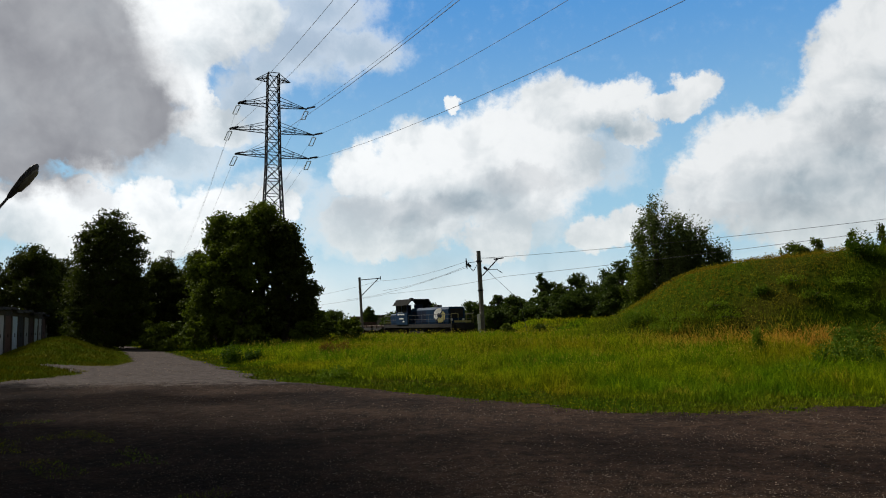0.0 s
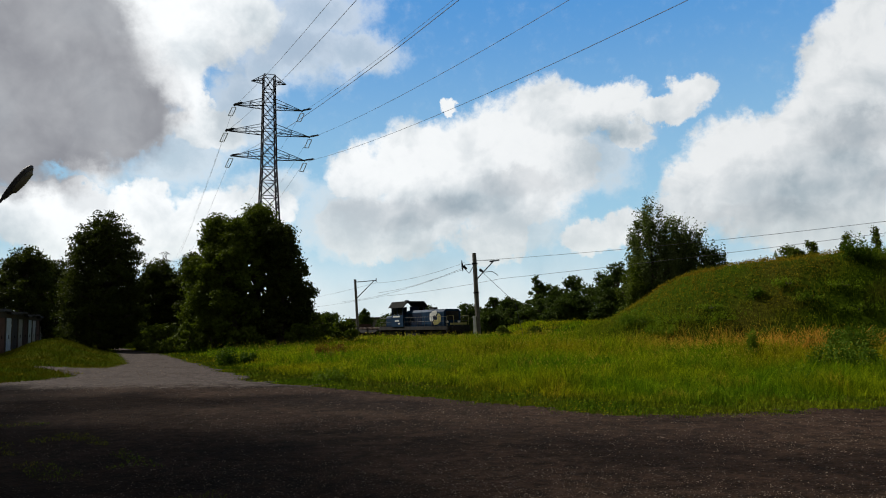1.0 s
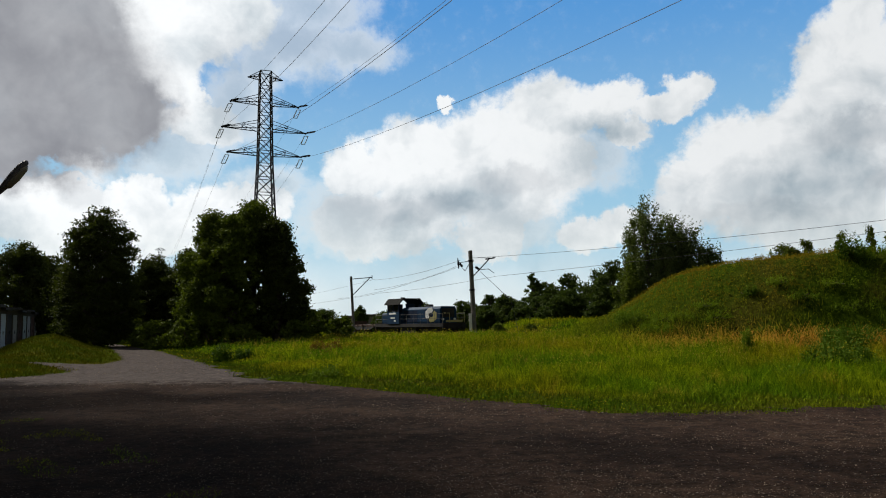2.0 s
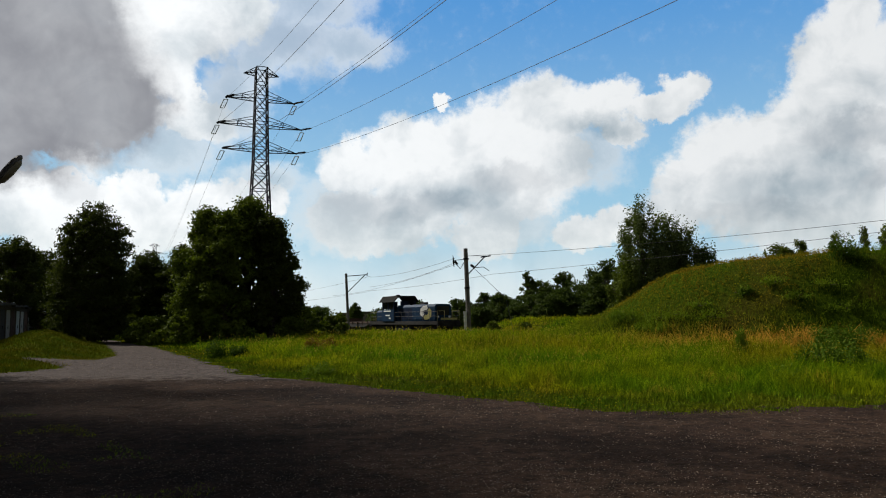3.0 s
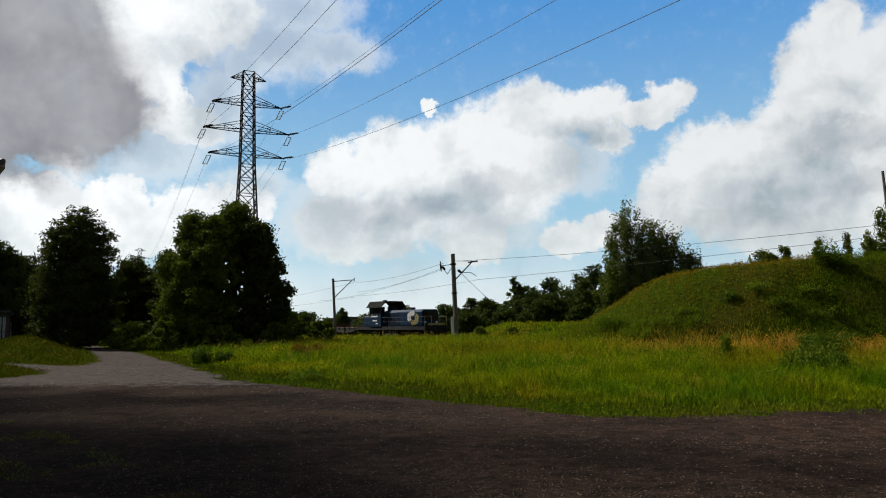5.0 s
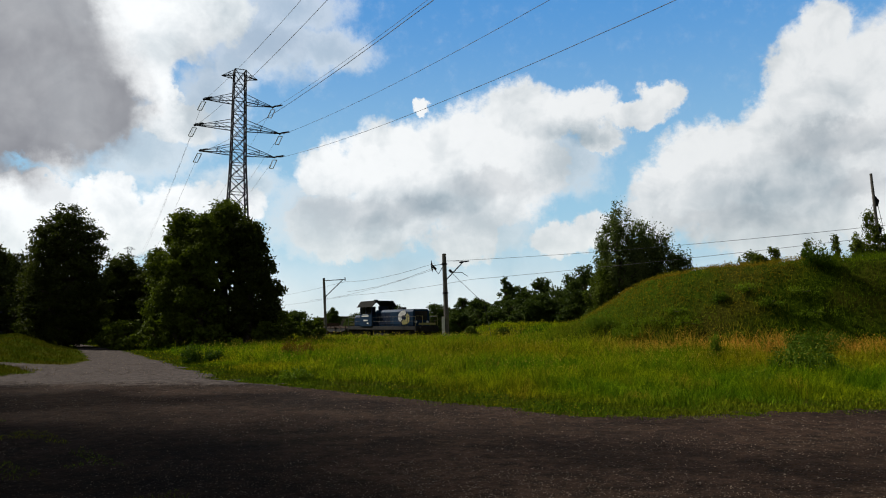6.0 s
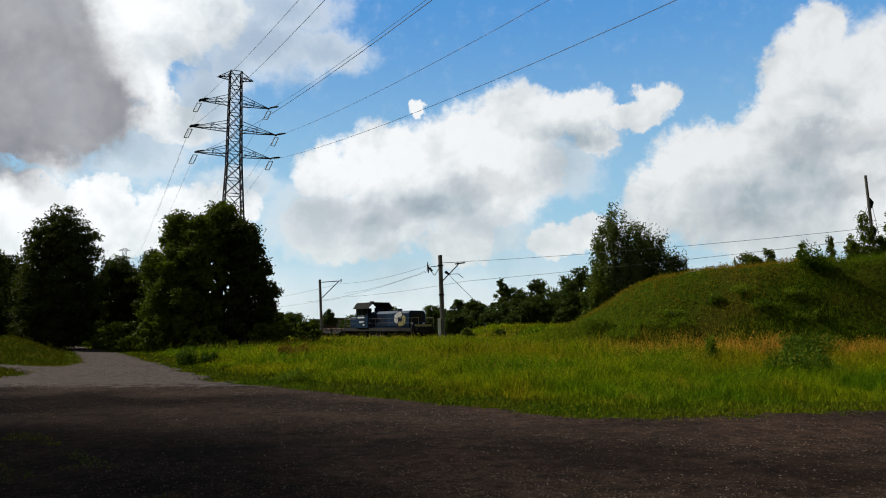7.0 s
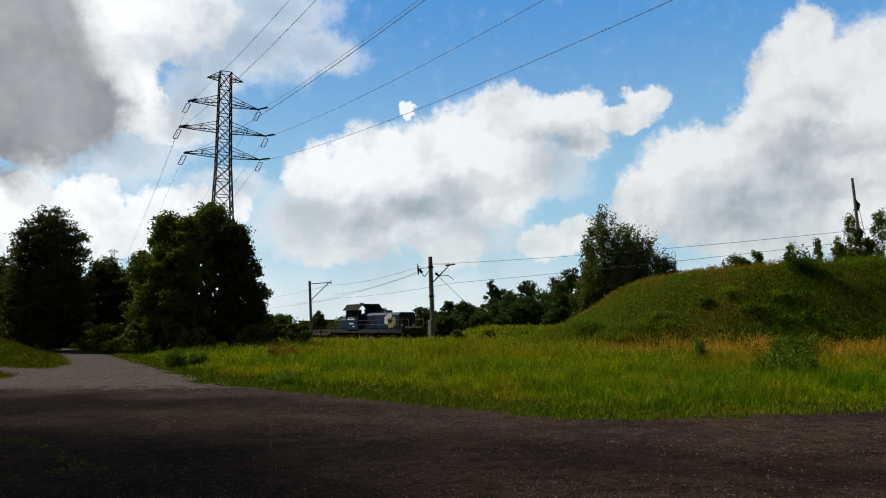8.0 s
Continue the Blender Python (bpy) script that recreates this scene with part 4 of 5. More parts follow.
ARM = radians(23)
PYLON = Vector((-21.3, 80.0, 0.2))
pylon("power_pylon", Matrix.Translation(PYLON) @ Matrix.Rotation(ARM, 4, "Z"), "tall dark steel lattice pylon with three pairs of arms")
far = pylon("power_pylon", Matrix.Translation((-174.5, 420, 0)) @ Matrix.Rotation(ARM, 4, "Z") @ Matrix.Diagonal((1.55, 1.55, 1.55, 1)), "distant grey lattice pylon above the trees", False)
across, along = Vector((math.cos(ARM), math.sin(ARM), 0)), Vector((math.sin(ARM), -math.cos(ARM), 0))


span_way = Vector((math.sin(radians(25)), -math.cos(radians(25)), 0))


def conductor(side, reach, z, sag):
    foot = PYLON + across * side * reach
    s = Shape()
    s.tube([foot + span_way * d + Vector((0, 0, z + sag * d * (d - 240))) for d in [1.5 + 237 * k / 48 for k in range(49)]], 0.015, 5)
    tagged(link("power_line_wire", s, WIRE), "thin dark conductor strung from the lattice pylon", "wire", "power line wires")
    s = Shape()
    end = Vector((-174.5, 420, 0)) + across * side * reach * 1.4 + Vector((0, 0, z * 1.45))
    a = foot - along * 1.5 + Vector((0, 0, z))
    s.tube([a.lerp(end, k / 32) - Vector((0, 0, 44 * (k / 32) * (1 - k / 32))) for k in range(33)], 0.012, 5)
    tagged(link("power_line_wire", s, WIRE), "thin conductor running from the pylon to the far one", "wire", "power line wires")


for side, reach, z, sag in ((-1, 3.9, 26.6, 0.00072), (-1, 4.8, 23.5, 0.00069), (-1, 4.2, 20.6, 0.00074), (1, 3.9, 26.6, 0.00058), (1, 4.8, 23.5, 0.00066), (1, 4.2, 20.6, 0.00068)):
    conductor(side, reach, z, sag)


# ---- railway ----
def curve(points, n=16):
    """Catmull-Rom through points in the plan."""
    P = [Vector(p) for p in points]
    P = [P[0] * 2 - P[1]] + P + [P[-1] * 2 - P[-2]]
    out = []
    for i in range(1, len(P) - 2):
        for k in range(n):
            t = k / n
            out.append(0.5 * (2 * P[i] + (P[i + 1] - P[i - 1]) * t + (2 * P[i - 1] - 5 * P[i] + 4 * P[i + 1] - P[i + 2]) * t * t + (3 * P[i] - P[i - 1] - 3 * P[i + 1] + P[i + 2]) * t ** 3))
    return out + [P[-2]]


TRACK = curve([(-34, 150), (-20, 113), (-10.6, 90.5), (-2.2, 73.6), (4.4, 64.8), (30, 44.6), (64, 30), (120, 14)])
BED = -0.22


def along_track(name, half, z0, z1, mat, shift=0.0, top=None):
    s = Shape()
    verts, faces = [], []
    for i, p in enumerate(TRACK):
        d = (TRACK[min(i + 1, len(TRACK) - 1)] - TRACK[max(i - 1, 0)]).normalized()
        n = Vector((-d.y, d.x))
        c = p + n * shift
        for w, z in ((-half, z0), (-(top or half), z1), (top or half, z1), (half, z0)):
            q = c + n * w
            verts.append((q.x, q.y, z))
    for i in range(len(TRACK) - 1):
        for k in range(4):
            a, b = i * 4 + k, i * 4 + (k + 1) % 4
            faces.append((a, b, b + 4, a + 4))
    s.add(verts, faces + [(0, 1, 2, 3), tuple(len(verts) - k for k in (1, 2, 3, 4))])
    return link(name, s, mat)


tagged(along_track("track_bed", 2.6, -0.75, BED - 0.02, RUST, 0, 1.7), "low ballast bed of a railway track", "track", kind="structure")
track = thing("railway_track", pose(0, 0, 0), "rusty railway track on a low ballast bed", "track", kind="structure")
for sh in (-0.75, 0.75):
    r = along_track("rail", 0.036, BED - 0.02, BED + 0.15, RUST, sh)
    r.parent = track
RAIL = BED + 0.15


def mast(name, x, y, h, r, label, lean=0.0, taper=0.8):
    t = thing(name, pose(x, y, 0.15, 0, lean, 0), label, "mast", "railway masts")
    s = Shape().tube([(0, 0, -0.9), (0, 0, h * 0.5), (0, 0, h)], [r, r * (1 + taper) / 2, r * taper], 8)
    part("post", s, CONCRETE, t)
    return t


# mast with the white cabinet
m1 = mast("catenary_mast", 1.95, 63.0, 7.55, 0.24, "grey concrete railway mast with bracket and white cabinet", -1.6)
for z in (3.95, 6.55):
    part("band", Shape().tube([(0, 0, z), (0, 0, z + 0.14)], 0.27, 10), STEEL, m1)
part("cabinet", Shape().box(-0.42, -0.34, -0.5, -0.16, -0.08, 1.95), WHITE, m1, "narrow white cabinet strapped to the mast")
S = Shape().tube([(0.2, 0.1, 5.3), (1.75, 1.2, 6.85)], 0.055, 6)
part("bracket", S, STEEL, m1)
part("bracket_tip", Shape().tube([(1.4, 0.95, 6.8), (2.3, 1.6, 6.95)], 0.06, 6), STEEL, m1)
part("tie", Shape().tube([(0.1, 0, 6.9), (2.2, 1.5, 6.93)], 0.018, 5), WIRE, m1)
part("steady_arm", Shape().tube([(0.8, 0.5, 5.85), (1.6, 1.0, 5.9), (2.1, 1.4, 5.55)], 0.03, 5), STEEL, m1)
part("insulator", Shape().tube([(0.42, 0.25, 6.1), (0.52, 0.3, 6.0), (0.75, 0.45, 5.85)], [0.1, 0.13, 0.08], 8), STEEL, m1, "dark ribbed insulator")
for k, (a, b) in enumerate((((-0.1, 0, 6.6), (-1.15, -0.2, 6.5)), ((-0.1, 0, 6.45), (-0.55, -0.1, 5.75)), ((-0.55, -0.1, 5.75), (-1.05, -0.2, 6.35)))):
    part("side_stay", Shape().tube([a, b], 0.03, 5), WIRE, m1)
part("strain_insulator", Shape().tube([(-1.1, -0.2, 5.95), (-1.12, -0.2, 6.4), (-1.15, -0.2, 6.95)], [0.03, 0.10, 0.03], 8), STEEL, m1, "upright dark strain insulator")
part("insulator", Shape().tube([(-0.75, -0.12, 6.15), (-1.0, -0.18, 6.45)], 0.09, 8), STEEL, m1, "dark ribbed insulator")
s = Shape().tube([(0.6, 0.4, 5.9), (3.6, 2.4, 3.0), (4.3, 3.0, -0.6)], 0.02, 5)
part("guy_wire", s, WIRE, m1)

m2 = mast("catenary_mast", -12.32, 88.8, 7.08, 0.18, "thin dark railway mast with a triangular bracket", -2.6, 0.85)
part("bracket", Shape().tube([(0.1, 0.05, 4.72), (2.3, 0.48, 6.78)], 0.055, 6), STEEL, m2)
part("tie", Shape().tube([(0, 0, 6.74), (2.63, 0.53, 6.83)], 0.05, 6), STEEL, m2)
part("bracket_tip", Shape().tube([(2.58, 0.53, 6.64), (2.6, 0.53, 7.07)], 0.06, 6), STEEL, m2)
m3 = mast("catenary_mast", 27.9, 42.0, 10.3, 0.13, "tall slim steel railway mast behind the bank", -2.6, 0.6)
for z in (8.6, 6.9):
    part("insulator", Shape().tube([(0.05, 0, z + 0.3), (0.18, 0, z), (0.14, 0, z - 0.35)], [0.05, 0.13, 0.06], 8), STEEL, m3, "dark insulator")
part("guy_wire", Shape().tube([(0, 0, 8.6), (-1.8, 0.4, 4.4), (-2.6, 0.6, 0.3)], 0.015, 5), WIRE, m3)
part("drop_wire", Shape().tube([(0.2, 0, 8.4), (0.45, 0, 6.2), (0.5, 0, 4.2)], 0.015, 5), WIRE, m3)

TIP1, TIP2, TIP3 = Vector((4.1, 64.5, 0)), Vector((-9.74, 89.3, 0)), Vector((30, 44.6, 0))


def span(a, b, sag, r=0.015, label="thin overhead railway wire between masts"):
    s = Shape()
    a, b = Vector(a), Vector(b)
    s.tube([a.lerp(b, k / 20) - Vector((0, 0, 4 * sag * (k / 20) * (1 - k / 20))) for k in range(21)], r, 5)
    tagged(link("overhead_wire", s, WIRE), label, "wire", "railway wires")


for z1, z2, z3, sag in ((6.95, 6.95, 7.6, 0.25), (5.45, 5.04, 6.9, 0.12)):
    span((2.15, 63.1, z1 + 0.1) if z1 > 6 else (TIP1.x, TIP1.y, z1), (TIP3.x, TIP3.y, z3), sag)
    span((TIP3.x, TIP3.y, z3), (70, 28, z3 + 0.3), sag)
    span((TIP2.x, TIP2.y, z2 - 0.1), (-34, 150, z2), sag)
span((TIP1.x, TIP1.y, 5.45), (TIP2.x, TIP2.y, 5.04), 0.2)
span((0.85, 62.9, 6.85), (-9.74, 89.3, 6.76), 0.35)
span((0.85, 62.9, 6.45), (-9.74, 89.3, 5.52), 0.35)
span((0.85, 62.9, 6.3), (-18, 112, 5.2), 0.5)


# ---- locomotive ----
def loco():
    d = Vector((0.57, -0.82, 0))
    ang = math.atan2(d.y, d.x)
    t = thing("diesel_locomotive", Matrix.Translation((-3.7, 75.6, RAIL)) @ Matrix.Rotation(ang, 4, "Z") @ Matrix.Diagonal((0.92, 1, 1, 1)), "blue diesel shunting locomotive with a grey cab roof", "locomotive")
    # x forward (long hood), y to its left, z up
    part("underframe", Shape().box(-7.4, -1.35, 0.95, 7.4, 1.35, 1.3), BLACK, t)
    part("fuel_tank", Shape().prism([(-1.6, 0.35), (1.6, 0.35), (1.8, 0.95), (-1.8, 0.95)], -1.2, 1.2), BLACK, t)
    hood = Shape()
    prof = [(-1.0, 1.3), (1.0, 1.3), (1.0, 2.75), (0.8, 3.0), (-0.8, 3.0), (-1.0, 2.75)]
    turn = Matrix.Rotation(math.pi / 2, 4, "Z")
    hood.prism(prof, -6.3, 1.6, turn)
    lh = part("long_hood", hood, BLUE, t)
    hood = Shape().prism([(-1.0, 1.3), (1.0, 1.3), (1.0, 2.35), (0.85, 2.5), (-0.85, 2.5), (-1.0, 2.35)], 4.3, 6.4, turn)
    part("short_hood", hood, BLUE, t)
    for k in range(7):
        for sy in (-1, 1):
            x = -1.2 + k * 1.02
            part("hood_door", Shape().box(x, sy * 1.0 - 0.015, 1.45, x + 0.9, sy * 1.0 + 0.015, 2.65), DEEP_BLUE if k in (0, 1, 2, 5) else BLUE, lh)
    part("radiator_grille", Shape().box(6.295, -0.75, 1.9, 6.33, 0.75, 2.8), BLACK, lh)
    part("exhaust", Shape().box(2.2, -0.25, 2.95, 3.0, 0.25, 3.25), BLACK, lh)
    # emblem of two interlocked angular hooks on the hood's flank
    for sy in (-1, 1):
        for nm, mat, turn_by, off in (("white_emblem", WHITE, 0, 0.022), ("yellow_emblem", YELLOW, 180, 0.028)):
            outer = [(48, 0.70), (72, 0.92), (110, 0.84), (150, 0.92), (195, 0.86), (228, 0.70)]
            verts, faces = [], []
            for a, ro in outer:
                for r in (ro * 0.34, ro):
                    c = radians(a + turn_by)
                    for y in (sy * (1.0 + off - 0.006), sy * (1.0 + off)):
                        verts.append((4.55 + (0.16 if turn_by else -0.10) + math.cos(c) * r * 1.2, y, 2.15 + math.sin(c) * r * 0.86))
            for k in range(len(outer) - 1):
                i = 4 * k
                faces += [(i + 1, i + 3, i + 7, i + 5), (i, i + 4, i + 6, i + 2), (i, i + 1, i + 5, i + 4), (i + 2, i + 6, i + 7, i + 3)]
            part(nm, Shape().add(verts, faces), mat, lh, "%s angular painted emblem on the hood" % ("white" if mat == WHITE else "yellow"))
    # cab: lower panels, corner posts, window band and a wide roof with sloping eaves
    cab = part("cab", Shape().box(-4.3, -1.42, 1.3, -1.6, 1.42, 2.55), BLUE, t)
    for x in (-4.22, -1.68):
        for y in (-1.34, 1.34):
            part("corner_post", Shape().box(x - 0.08, y - 0.08, 2.55, x + 0.08, y + 0.08, 3.45), DEEP_BLUE, cab)
    for sy in (-1, 1):
        part("window_post", Shape().box(-3.0, sy * 1.36 - 0.05, 2.55, -2.88, sy * 1.36 + 0.05, 3.45), DEEP_BLUE, cab)
        part("side_window", Shape().box(-2.88, sy * 1.36 - 0.012, 2.6, -1.76, sy * 1.36 + 0.012, 3.4), PANE, cab, "dark cab window")
        part("side_window", Shape().box(-4.1, sy * 1.36 - 0.012, 2.6, -3.0, sy * 1.36 + 0.012, 3.4), PANE, cab, "dark cab window")
    part("end_wall", Shape().box(-1.72, -0.5, 2.55, -1.62, 0.5, 3.45), DEEP_BLUE, cab)
    part("end_wall", Shape().box(-4.28, -0.5, 2.55, -4.18, 0.5, 3.45), DEEP_BLUE, cab)
    roof = Shape().prism([(-1.62, 3.35), (-1.55, 3.35), (-1.0, 3.9), (1.0, 3.9), (1.55, 3.35), (1.62, 3.35), (1.08, 4.02), (-1.08, 4.02)], 1.2, 4.75, turn)
    part("cab_roof", roof, ROOF, cab, "wide grey cab roof with sloping eaves")
    part("roof_vent", Shape().tube([(-3.2, 0, 4.0), (-3.2, 0, 4.18)], 0.25, 10), ROOF, cab)
    # writing too small to read stands as bars
    for sy in (-1, 1):
        for x0, x1, z in ((-3.9, -2.3, 2.32), (-3.5, -2.5, 1.86), (-2.7, -2.3, 1.55)):
            part("lettering_bar", Shape().box(x0, sy * 1.425 - 0.006, z, x1, sy * 1.425 + 0.006, z + 0.14), WHITE, cab, "white painted lettering bar")
    # walkway rails
    for sy in (-1, 1):
        for x0, x1 in ((-1.5, 7.3), (-7.3, -4.4)):
            part("handrail", Shape().tube([(x0, sy * 1.33, 2.25), (x1, sy * 1.33, 2.25)], 0.022, 5), GALV, t)
            part("handrail", Shape().tube([(x0, sy * 1.33, 1.8), (x1, sy * 1.33, 1.8)], 0.018, 5), GALV, t)
            n = max(2, int((x1 - x0) / 1.4))
            for k in range(n + 1):
                x = x0 + (x1 - x0) * k / n
                part("stanchion", Shape().tube([(x, sy * 1.33, 1.3), (x, sy * 1.33, 2.25)], 0.02, 5), GALV, t)
    for e in (-1, 1):
        x = e * 7.35
        part("buffer_beam", Shape().box(x - 0.1, -1.35, 0.75, x + 0.1, 1.35, 1.35), BLACK, t)
        part("yellow_panel", Shape().box(x + e * 0.11 - 0.01, -1.0, 1.42, x + e * 0.11 + 0.01, 1.0, 1.62), YELLOW, t, "faded yellow end stripe")
        for y in (-0.88, 0.88):
            b = part("buffer", Shape().tube([(x, y, 1.05), (x + e * 0.5, y, 1.05)], 0.1, 8), BLACK, t)
            part("buffer_plate", Shape().tube([(x + e * 0.5, y, 1.05), (x + e * 0.56, y, 1.05)], 0.24, 12), BLACK, b)
            part("headlamp", Shape().tube([(x - e * 1.0, y * 0.8, 1.72), (x - e * 0.85, y * 0.8, 1.72)], 0.11, 10), WHITE, t, "round white headlamp")
        part("end_rail", Shape().tube([(x, -1.3, 1.35), (x, -1.3, 2.3), (x, -0.5, 2.3), (x, -0.5, 1.35)], 0.025, 5), YELLOW, t)
        part("end_rail", Shape().tube([(x, 0.5, 1.35), (x, 0.5, 2.3), (x, 1.3, 2.3), (x, 1.3, 1.35)], 0.025, 5), YELLOW, t)
    for bx in (-4.6, 4.6):
        part("bogie", Shape().box(bx - 1.9, -1.1, 0.4, bx + 1.9, 1.1, 0.8), BLACK, t)
        for dx in (-1.2, 1.2):
            for y in (-0.75, 0.75):
                part("wheel", Shape().tube([(bx + dx, y - 0.07, 0.5), (bx + dx, y + 0.07, 0.5)], 0.5, 18), RUST, t)
    return t


loco()


def flat_wagon(x, y, ang):
    t = thing("flat_wagon", Matrix.Translation((x, y, RAIL)) @ Matrix.Rotation(ang, 4, "Z"), "empty rusty brown flat railway wagon", "wagon", "wagons")
    part("deck", Shape().box(-6.6, -1.35, 0.95, 6.6, 1.35, 1.2), RUST, t)
    for sy in (-1, 1):
        part("side_sill", Shape().prism([(-6.5, 0.95), (-4.5, 0.95), (-2.5, 0.6), (2.5, 0.6), (4.5, 0.95), (6.5, 0.95), (6.5, 1.1), (-6.5, 1.1)], sy * 1.3 - 0.05, sy * 1.3 + 0.05), BLACK, t)
        for k in range(7):
            part("stake", Shape().box(-6 + 2 * k - 0.05, sy * 1.38 - 0.04, 0.9, -6 + 2 * k + 0.05, sy * 1.38 + 0.04, 1.38), RUST, t)
    part("end_board", Shape().box(6.45, -1.3, 1.2, 6.6, 1.3, 1.65), RUST, t)
    part("end_board", Shape().box(-6.6, -1.3, 1.2, -6.45, 1.3, 1.65), RUST, t)
    for bx in (-4.3, 4.3):
        for dx in (-0.9, 0.9):
            for y2 in (-0.75, 0.75):
                part("wheel", Shape().tube([(bx + dx, y2 - 0.07, 0.46), (bx + dx, y2 + 0.07, 0.46)], 0.46, 16), RUST, t)
    for e in (-1, 1):
        for y2 in (-0.88, 0.88):
            part("buffer", Shape().tube([(e * 6.6, y2, 1.05), (e * 7.2, y2, 1.05)], 0.14, 8), BLACK, t)
    return t


w1 = flat_wagon(-9.9, 88.7, math.atan2(-0.90, 0.42))
copy_thing(w1, Matrix.Translation((-15.3, 102.2, RAIL)) @ Matrix.Rotation(math.atan2(-0.92, 0.38), 4, "Z"))


# ---- garages ----
PANEL = [plain("garage paint %d" % k, a, tuple(v * 1.35 for v in a), 2.2, 0.75, 0, 0.2) for k, a in enumerate((
    (0.24, 0.26, 0.30), (0.42, 0.42, 0.43), (0.06, 0.022, 0.018), (0.10, 0.045, 0.03), (0.46, 0.53, 0.58), (0.035, 0.035, 0.04), (0.36, 0.36, 0.36)))]
PAINT_WORDS = ("grey-blue", "pale grey", "dark brown", "rusty maroon", "pale blue", "blackish", "light grey")
GROW = Vector((-11.3, 24.0, 0)).normalized()
g_ang = math.atan2(GROW.y, GROW.x)
for k in range(12):
    kind = (0, 1, 3, 4, 5, 6, 2, 4, 1, 3, 6, 5)[k]
    p = Vector((-23.1, 34.6, 0)) + GROW * (2.55 * k - 1.5)
    t = thing("garage", Matrix.Translation((p.x, p.y, 0.08)) @ Matrix.Rotation(g_ang, 4, "Z") @ Matrix.Diagonal((1, 1, 1.12, 1)), "flat-roofed garage with %s double doors beside the lane" % PAINT_WORDS[kind], "garage", "row of garages")
    dz = 0.06 * ((k * 7) % 3)
    # x along the row, the fronts look to minus y
    part("wall", Shape().box(0, 0.02, 0, 0.16, 5, 2.25 + dz).box(2.36, 0.02, 0, 2.52, 5, 2.25 + dz).box(0.16, 4.85, 0, 2.36, 5, 2.25 + dz).box(0.16, 0.02, 2.08, 2.36, 0.2, 2.25 + dz), GARAGE_WALL, t)
    for a in (0.18, 1.27):
        leaf = part("door", Shape().box(a, 0.06, 0.05, a + 1.07, 0.11, 2.07), PANEL[kind], t, "%s painted sheet-metal door leaf" % PAINT_WORDS[kind])
        for z in (0.35, 1.65):
            part("rail", Shape().box(a + 0.04, 0.035, z, a + 1.03, 0.06, z + 0.07), PANEL[kind], leaf)
    part("handle", Shape().tube([(1.2, 0.03, 1.0), (1.2, 0.03, 1.18)], 0.018, 6), STEEL, t)
    part("roof", Shape().box(-0.01, -0.22, 2.26 + dz, 2.53, 5.1, 2.38 + dz), SLATE, t, "dark felted flat roof")

# ---- street lamp ----
lp = thing("street_lamp", pose(-11.5, 15.7, 0), "old grey street lamp with a long oval head", "street lamp")
part("post", Shape().tube([(0, 0, -0.1), (0, 0, 2.5), (0, 0, 4.0)], [0.09, 0.075, 0.06], 10), GALV, lp)
part("arm", Shape().tube([(0, 0, 3.6), (0.3, 0.1, 3.85), (0.75, 0.25, 4.3), (1.05, 0.3, 4.7)], 0.03, 8), GALV, lp)
hd = Matrix.Translation((1.05, 0.3, 4.66)) @ Vector((0.66, 0.02, 0.77)).to_track_quat("X", "Z").to_matrix().to_4x4()
S = Shape()
S.tube([hd @ Vector((x, 0, 0.02)) for x in (0, 0.06, 0.25, 0.55, 0.85, 0.98, 1.02)], [0.04, 0.06, 0.085, 0.11, 0.10, 0.06, 0.02], 12)
head = part("head", S, GALV, lp, smooth=True)
S = Shape()
S.tube([hd @ Vector((x, 0, -0.05)) for x in (0.24, 0.3, 0.55, 0.85, 0.94)], [0.02, 0.07, 0.095, 0.08, 0.02], 12)
part("bowl", S, TINT, head, "milky plastic lamp bowl", smooth=True)

# ---- far building ----
h = thing("low_building", pose(-19.7, 150, 0.3), "low flat-roofed building with pale brown walls beyond the railway", "building")
part("wall", Shape().box(-3.0, 0, 0, 3.6, 6, 2.2), PLASTER, h)
part("roof", Shape().box(-3.9, -0.8, 2.2, 1.2, 6.4, 2.5), PLASTER, h, "pale jutting flat roof slab")
part("parapet", Shape().box(1.21, -0.1, 2.21, 3.7, 6.2, 2.7), GARAGE_WALL, h, "brown parapet")
for x in (-2.2, -0.4, 1.4):
    w = part("window", Shape().box(x - 0.5, -0.03, 0.9, x + 0.5, 0.02, 1.8), PANE, h)
    part("sill", Shape().box(x - 0.6, -0.12, 0.8, x + 0.6, -0.04, 0.9), CONCRETE, w)

# ---- loose stones on the yard ----
rng = np.random.default_rng(9)
n = 40000
sy = 5.5 * (40.0 / 5.5) ** (rng.uniform(0, 1, n) ** 1.3)
sx = sy * rng.uniform(-0.66, 0.76, n)
# the lane is strewn more thickly
sy[34000:] = rng.uniform(19, 46, n - 34000)
sx[34000:] = -0.47 * sy[34000:] + 1.5 + rng.uniform(-7, 7, n - 34000)
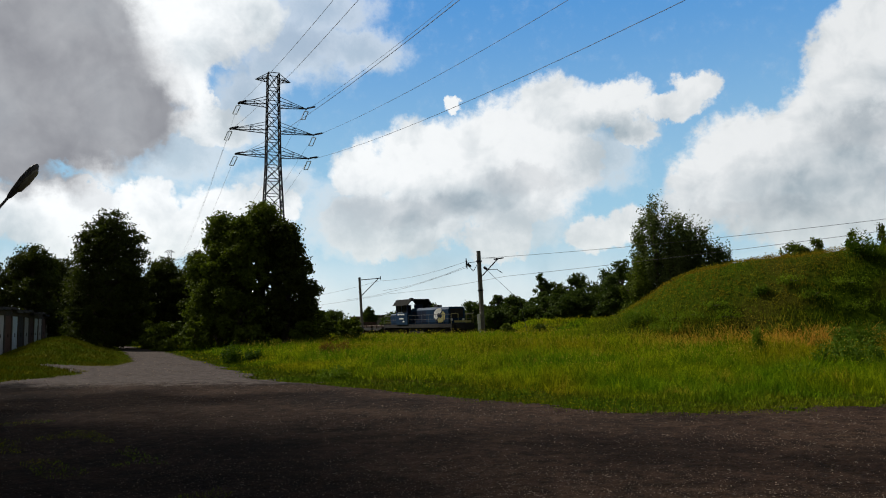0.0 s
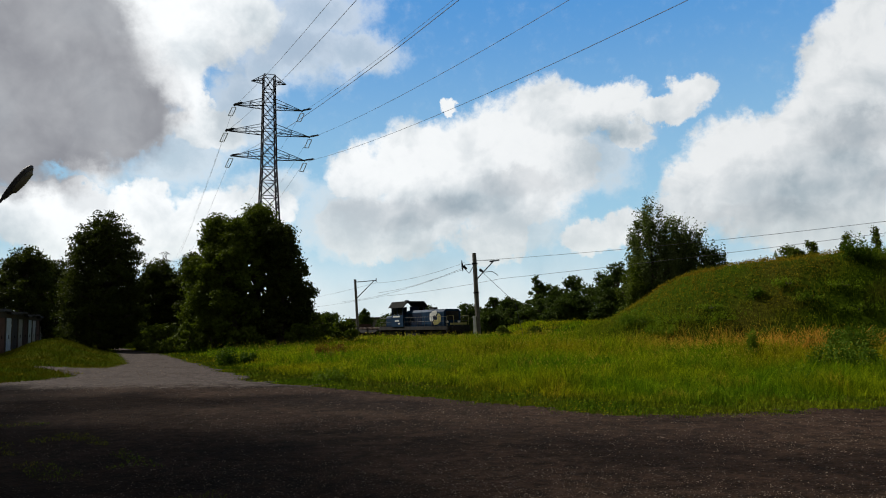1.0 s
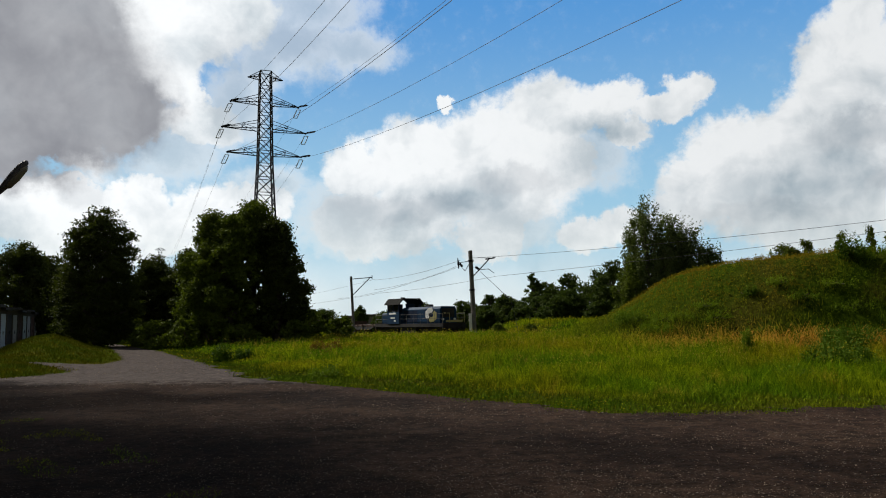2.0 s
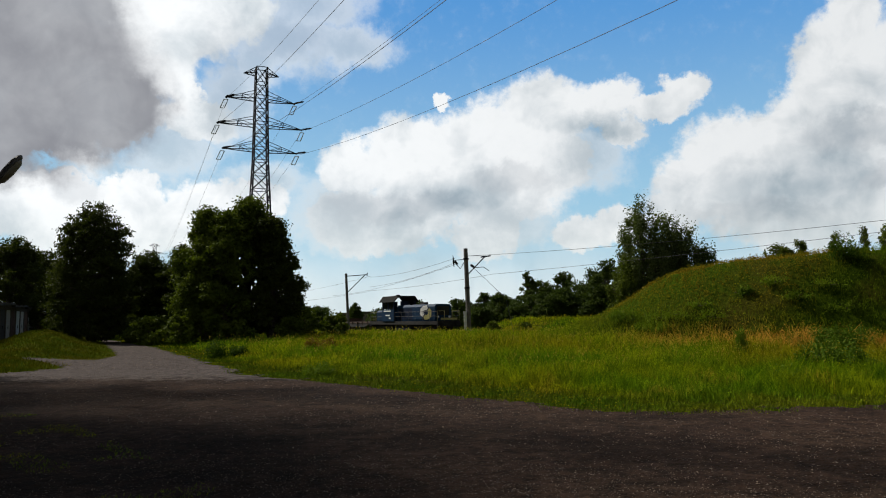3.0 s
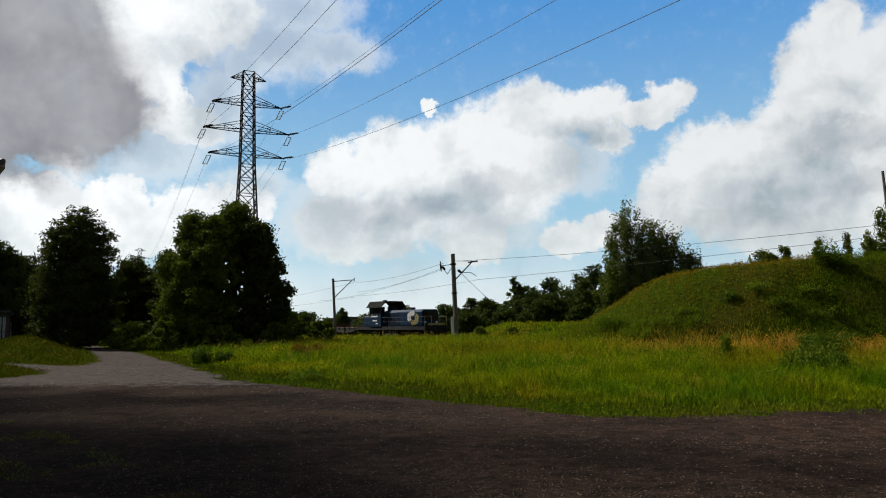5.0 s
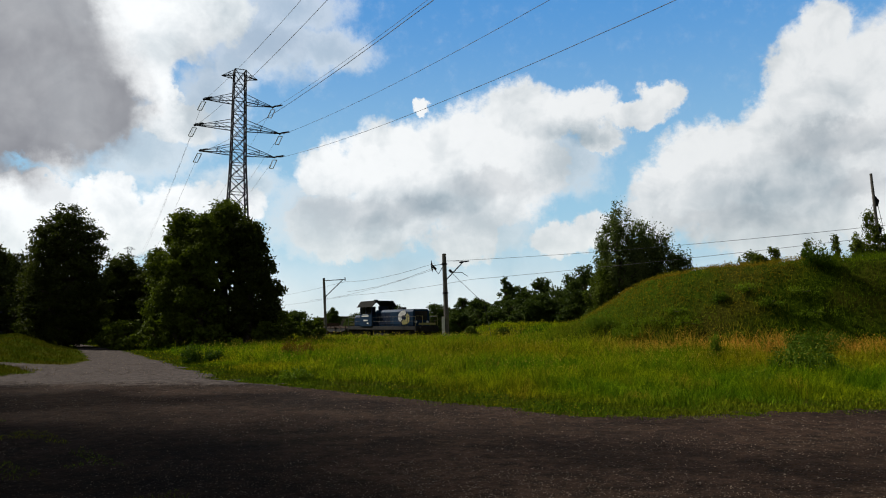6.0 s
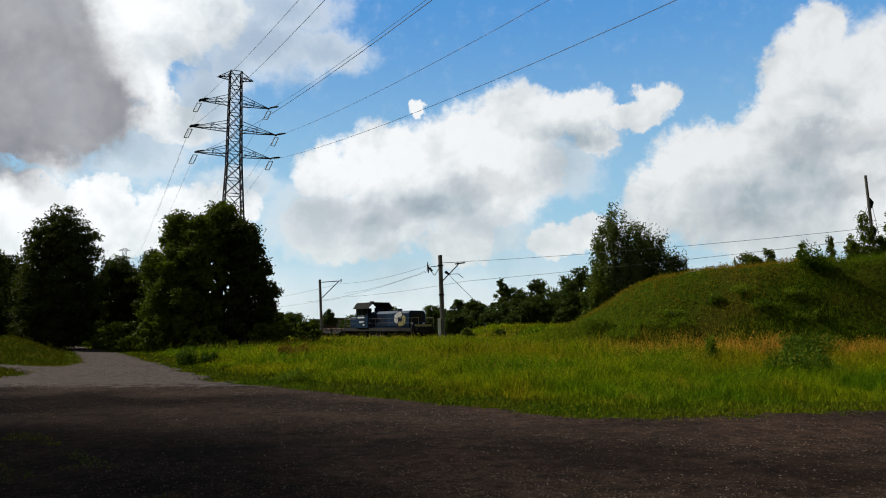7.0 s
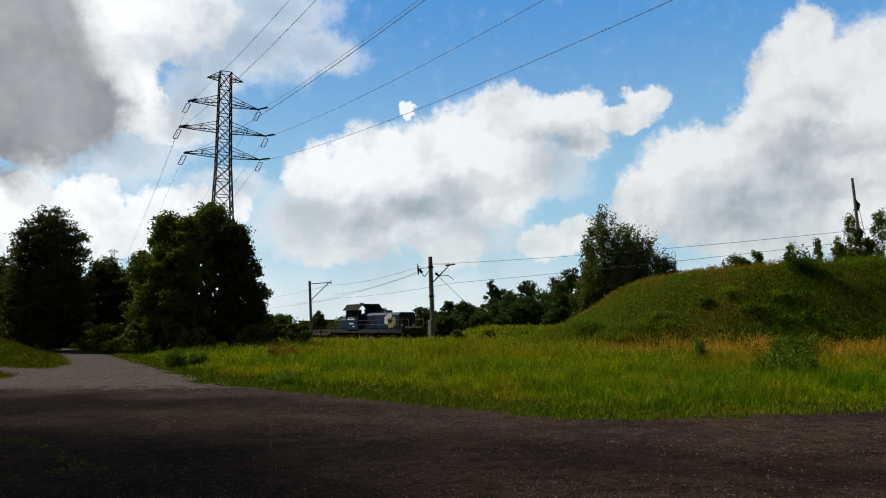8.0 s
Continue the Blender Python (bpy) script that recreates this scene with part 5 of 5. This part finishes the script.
# drifts of grit between the swept wheel tracks
drift = rng.uniform(0, 1, n) < 0.25 + 0.75 * smooth(-0.3, 0.9, wave(sx * 0.5, sy * 1.4, 0.8, 2))
sx, sy = sx[drift], sy[drift]
ok = on_road(np.stack([sx, sy, sy * 0], 1))
sx, sy = sx[ok], sy[ok]
n = len(sx)
r = (0.005 + 0.009 * rng.uniform(0, 1, n) ** 3) * np.clip(sy / 10, 0.8, 2.4)
base = np.array([(1, 0, 0), (0, 1, 0), (-1, 0, 0), (0, -1, 0), (0, 0, 0.75), (0, 0, -0.5)], float)
turn = rng.uniform(0, math.tau, n)
c, s_ = np.cos(turn)[:, None], np.sin(turn)[:, None]
B = base[None] * rng.uniform(0.6, 1.3, (n, 6, 1)) * r[:, None, None]
V = np.stack([B[..., 0] * c - B[..., 1] * s_, B[..., 0] * s_ + B[..., 1] * c, B[..., 2]], 2)
V += np.stack([sx, sy, height(sx, sy) + 0.014], 1)[:, None, :]
tri = np.array([(0, 1, 4), (1, 2, 4), (2, 3, 4), (3, 0, 4), (1, 0, 5), (2, 1, 5), (3, 2, 5), (0, 3, 5)])
F = (np.arange(n)[:, None, None] * 6 + tri[None]).reshape(-1, 3)
STONE = plain("pale gravel stone", (0.030, 0.022, 0.017), (0.30, 0.24, 0.18), 4.0, 0.9)
tagged(heavy("gravel", V.reshape(-1, 3), F, STONE), "loose pale gravel stones scattered on asphalt", "gravel", kind="stuff")

# flower heads and seed tufts that stand over the meadow
n = 14000
fy = 17.0 * (58.0 / 17.0) ** rng.uniform(0, 1, n)
fx = fy * rng.uniform(-0.5, 0.8, n)
keep_f = (past_edge(fx, fy) > 3.5) & (wave(fx, fy, 0.5, 6) + rng.uniform(-0.8, 0.8, n) > 0.2) & (np.sqrt(((fx - 34) / 30) ** 2 + ((fy - 32) / 8.5) ** 2) > 0.97)
fx, fy = fx[keep_f], fy[keep_f]
n = len(fx)
r = 0.0006 * fy * rng.uniform(0.5, 1.3, n) + 0.004
B = base[None] * r[:, None, None] * np.array([0.8, 0.8, 1.8])
V = B + np.stack([fx, fy, height(fx, fy) + rng.uniform(0.35, 0.68, n)], 1)[:, None, :]
F = (np.arange(n)[:, None, None] * 6 + tri[None]).reshape(-1, 3)
SEED = plain("straw seed heads", (0.28, 0.22, 0.012), (0.44, 0.36, 0.02), 0.7, 0.9)
tagged(heavy("seed_heads", V.reshape(-1, 3), F, SEED), "pale yellow flower and seed heads over the meadow", "grass", kind="stuff")
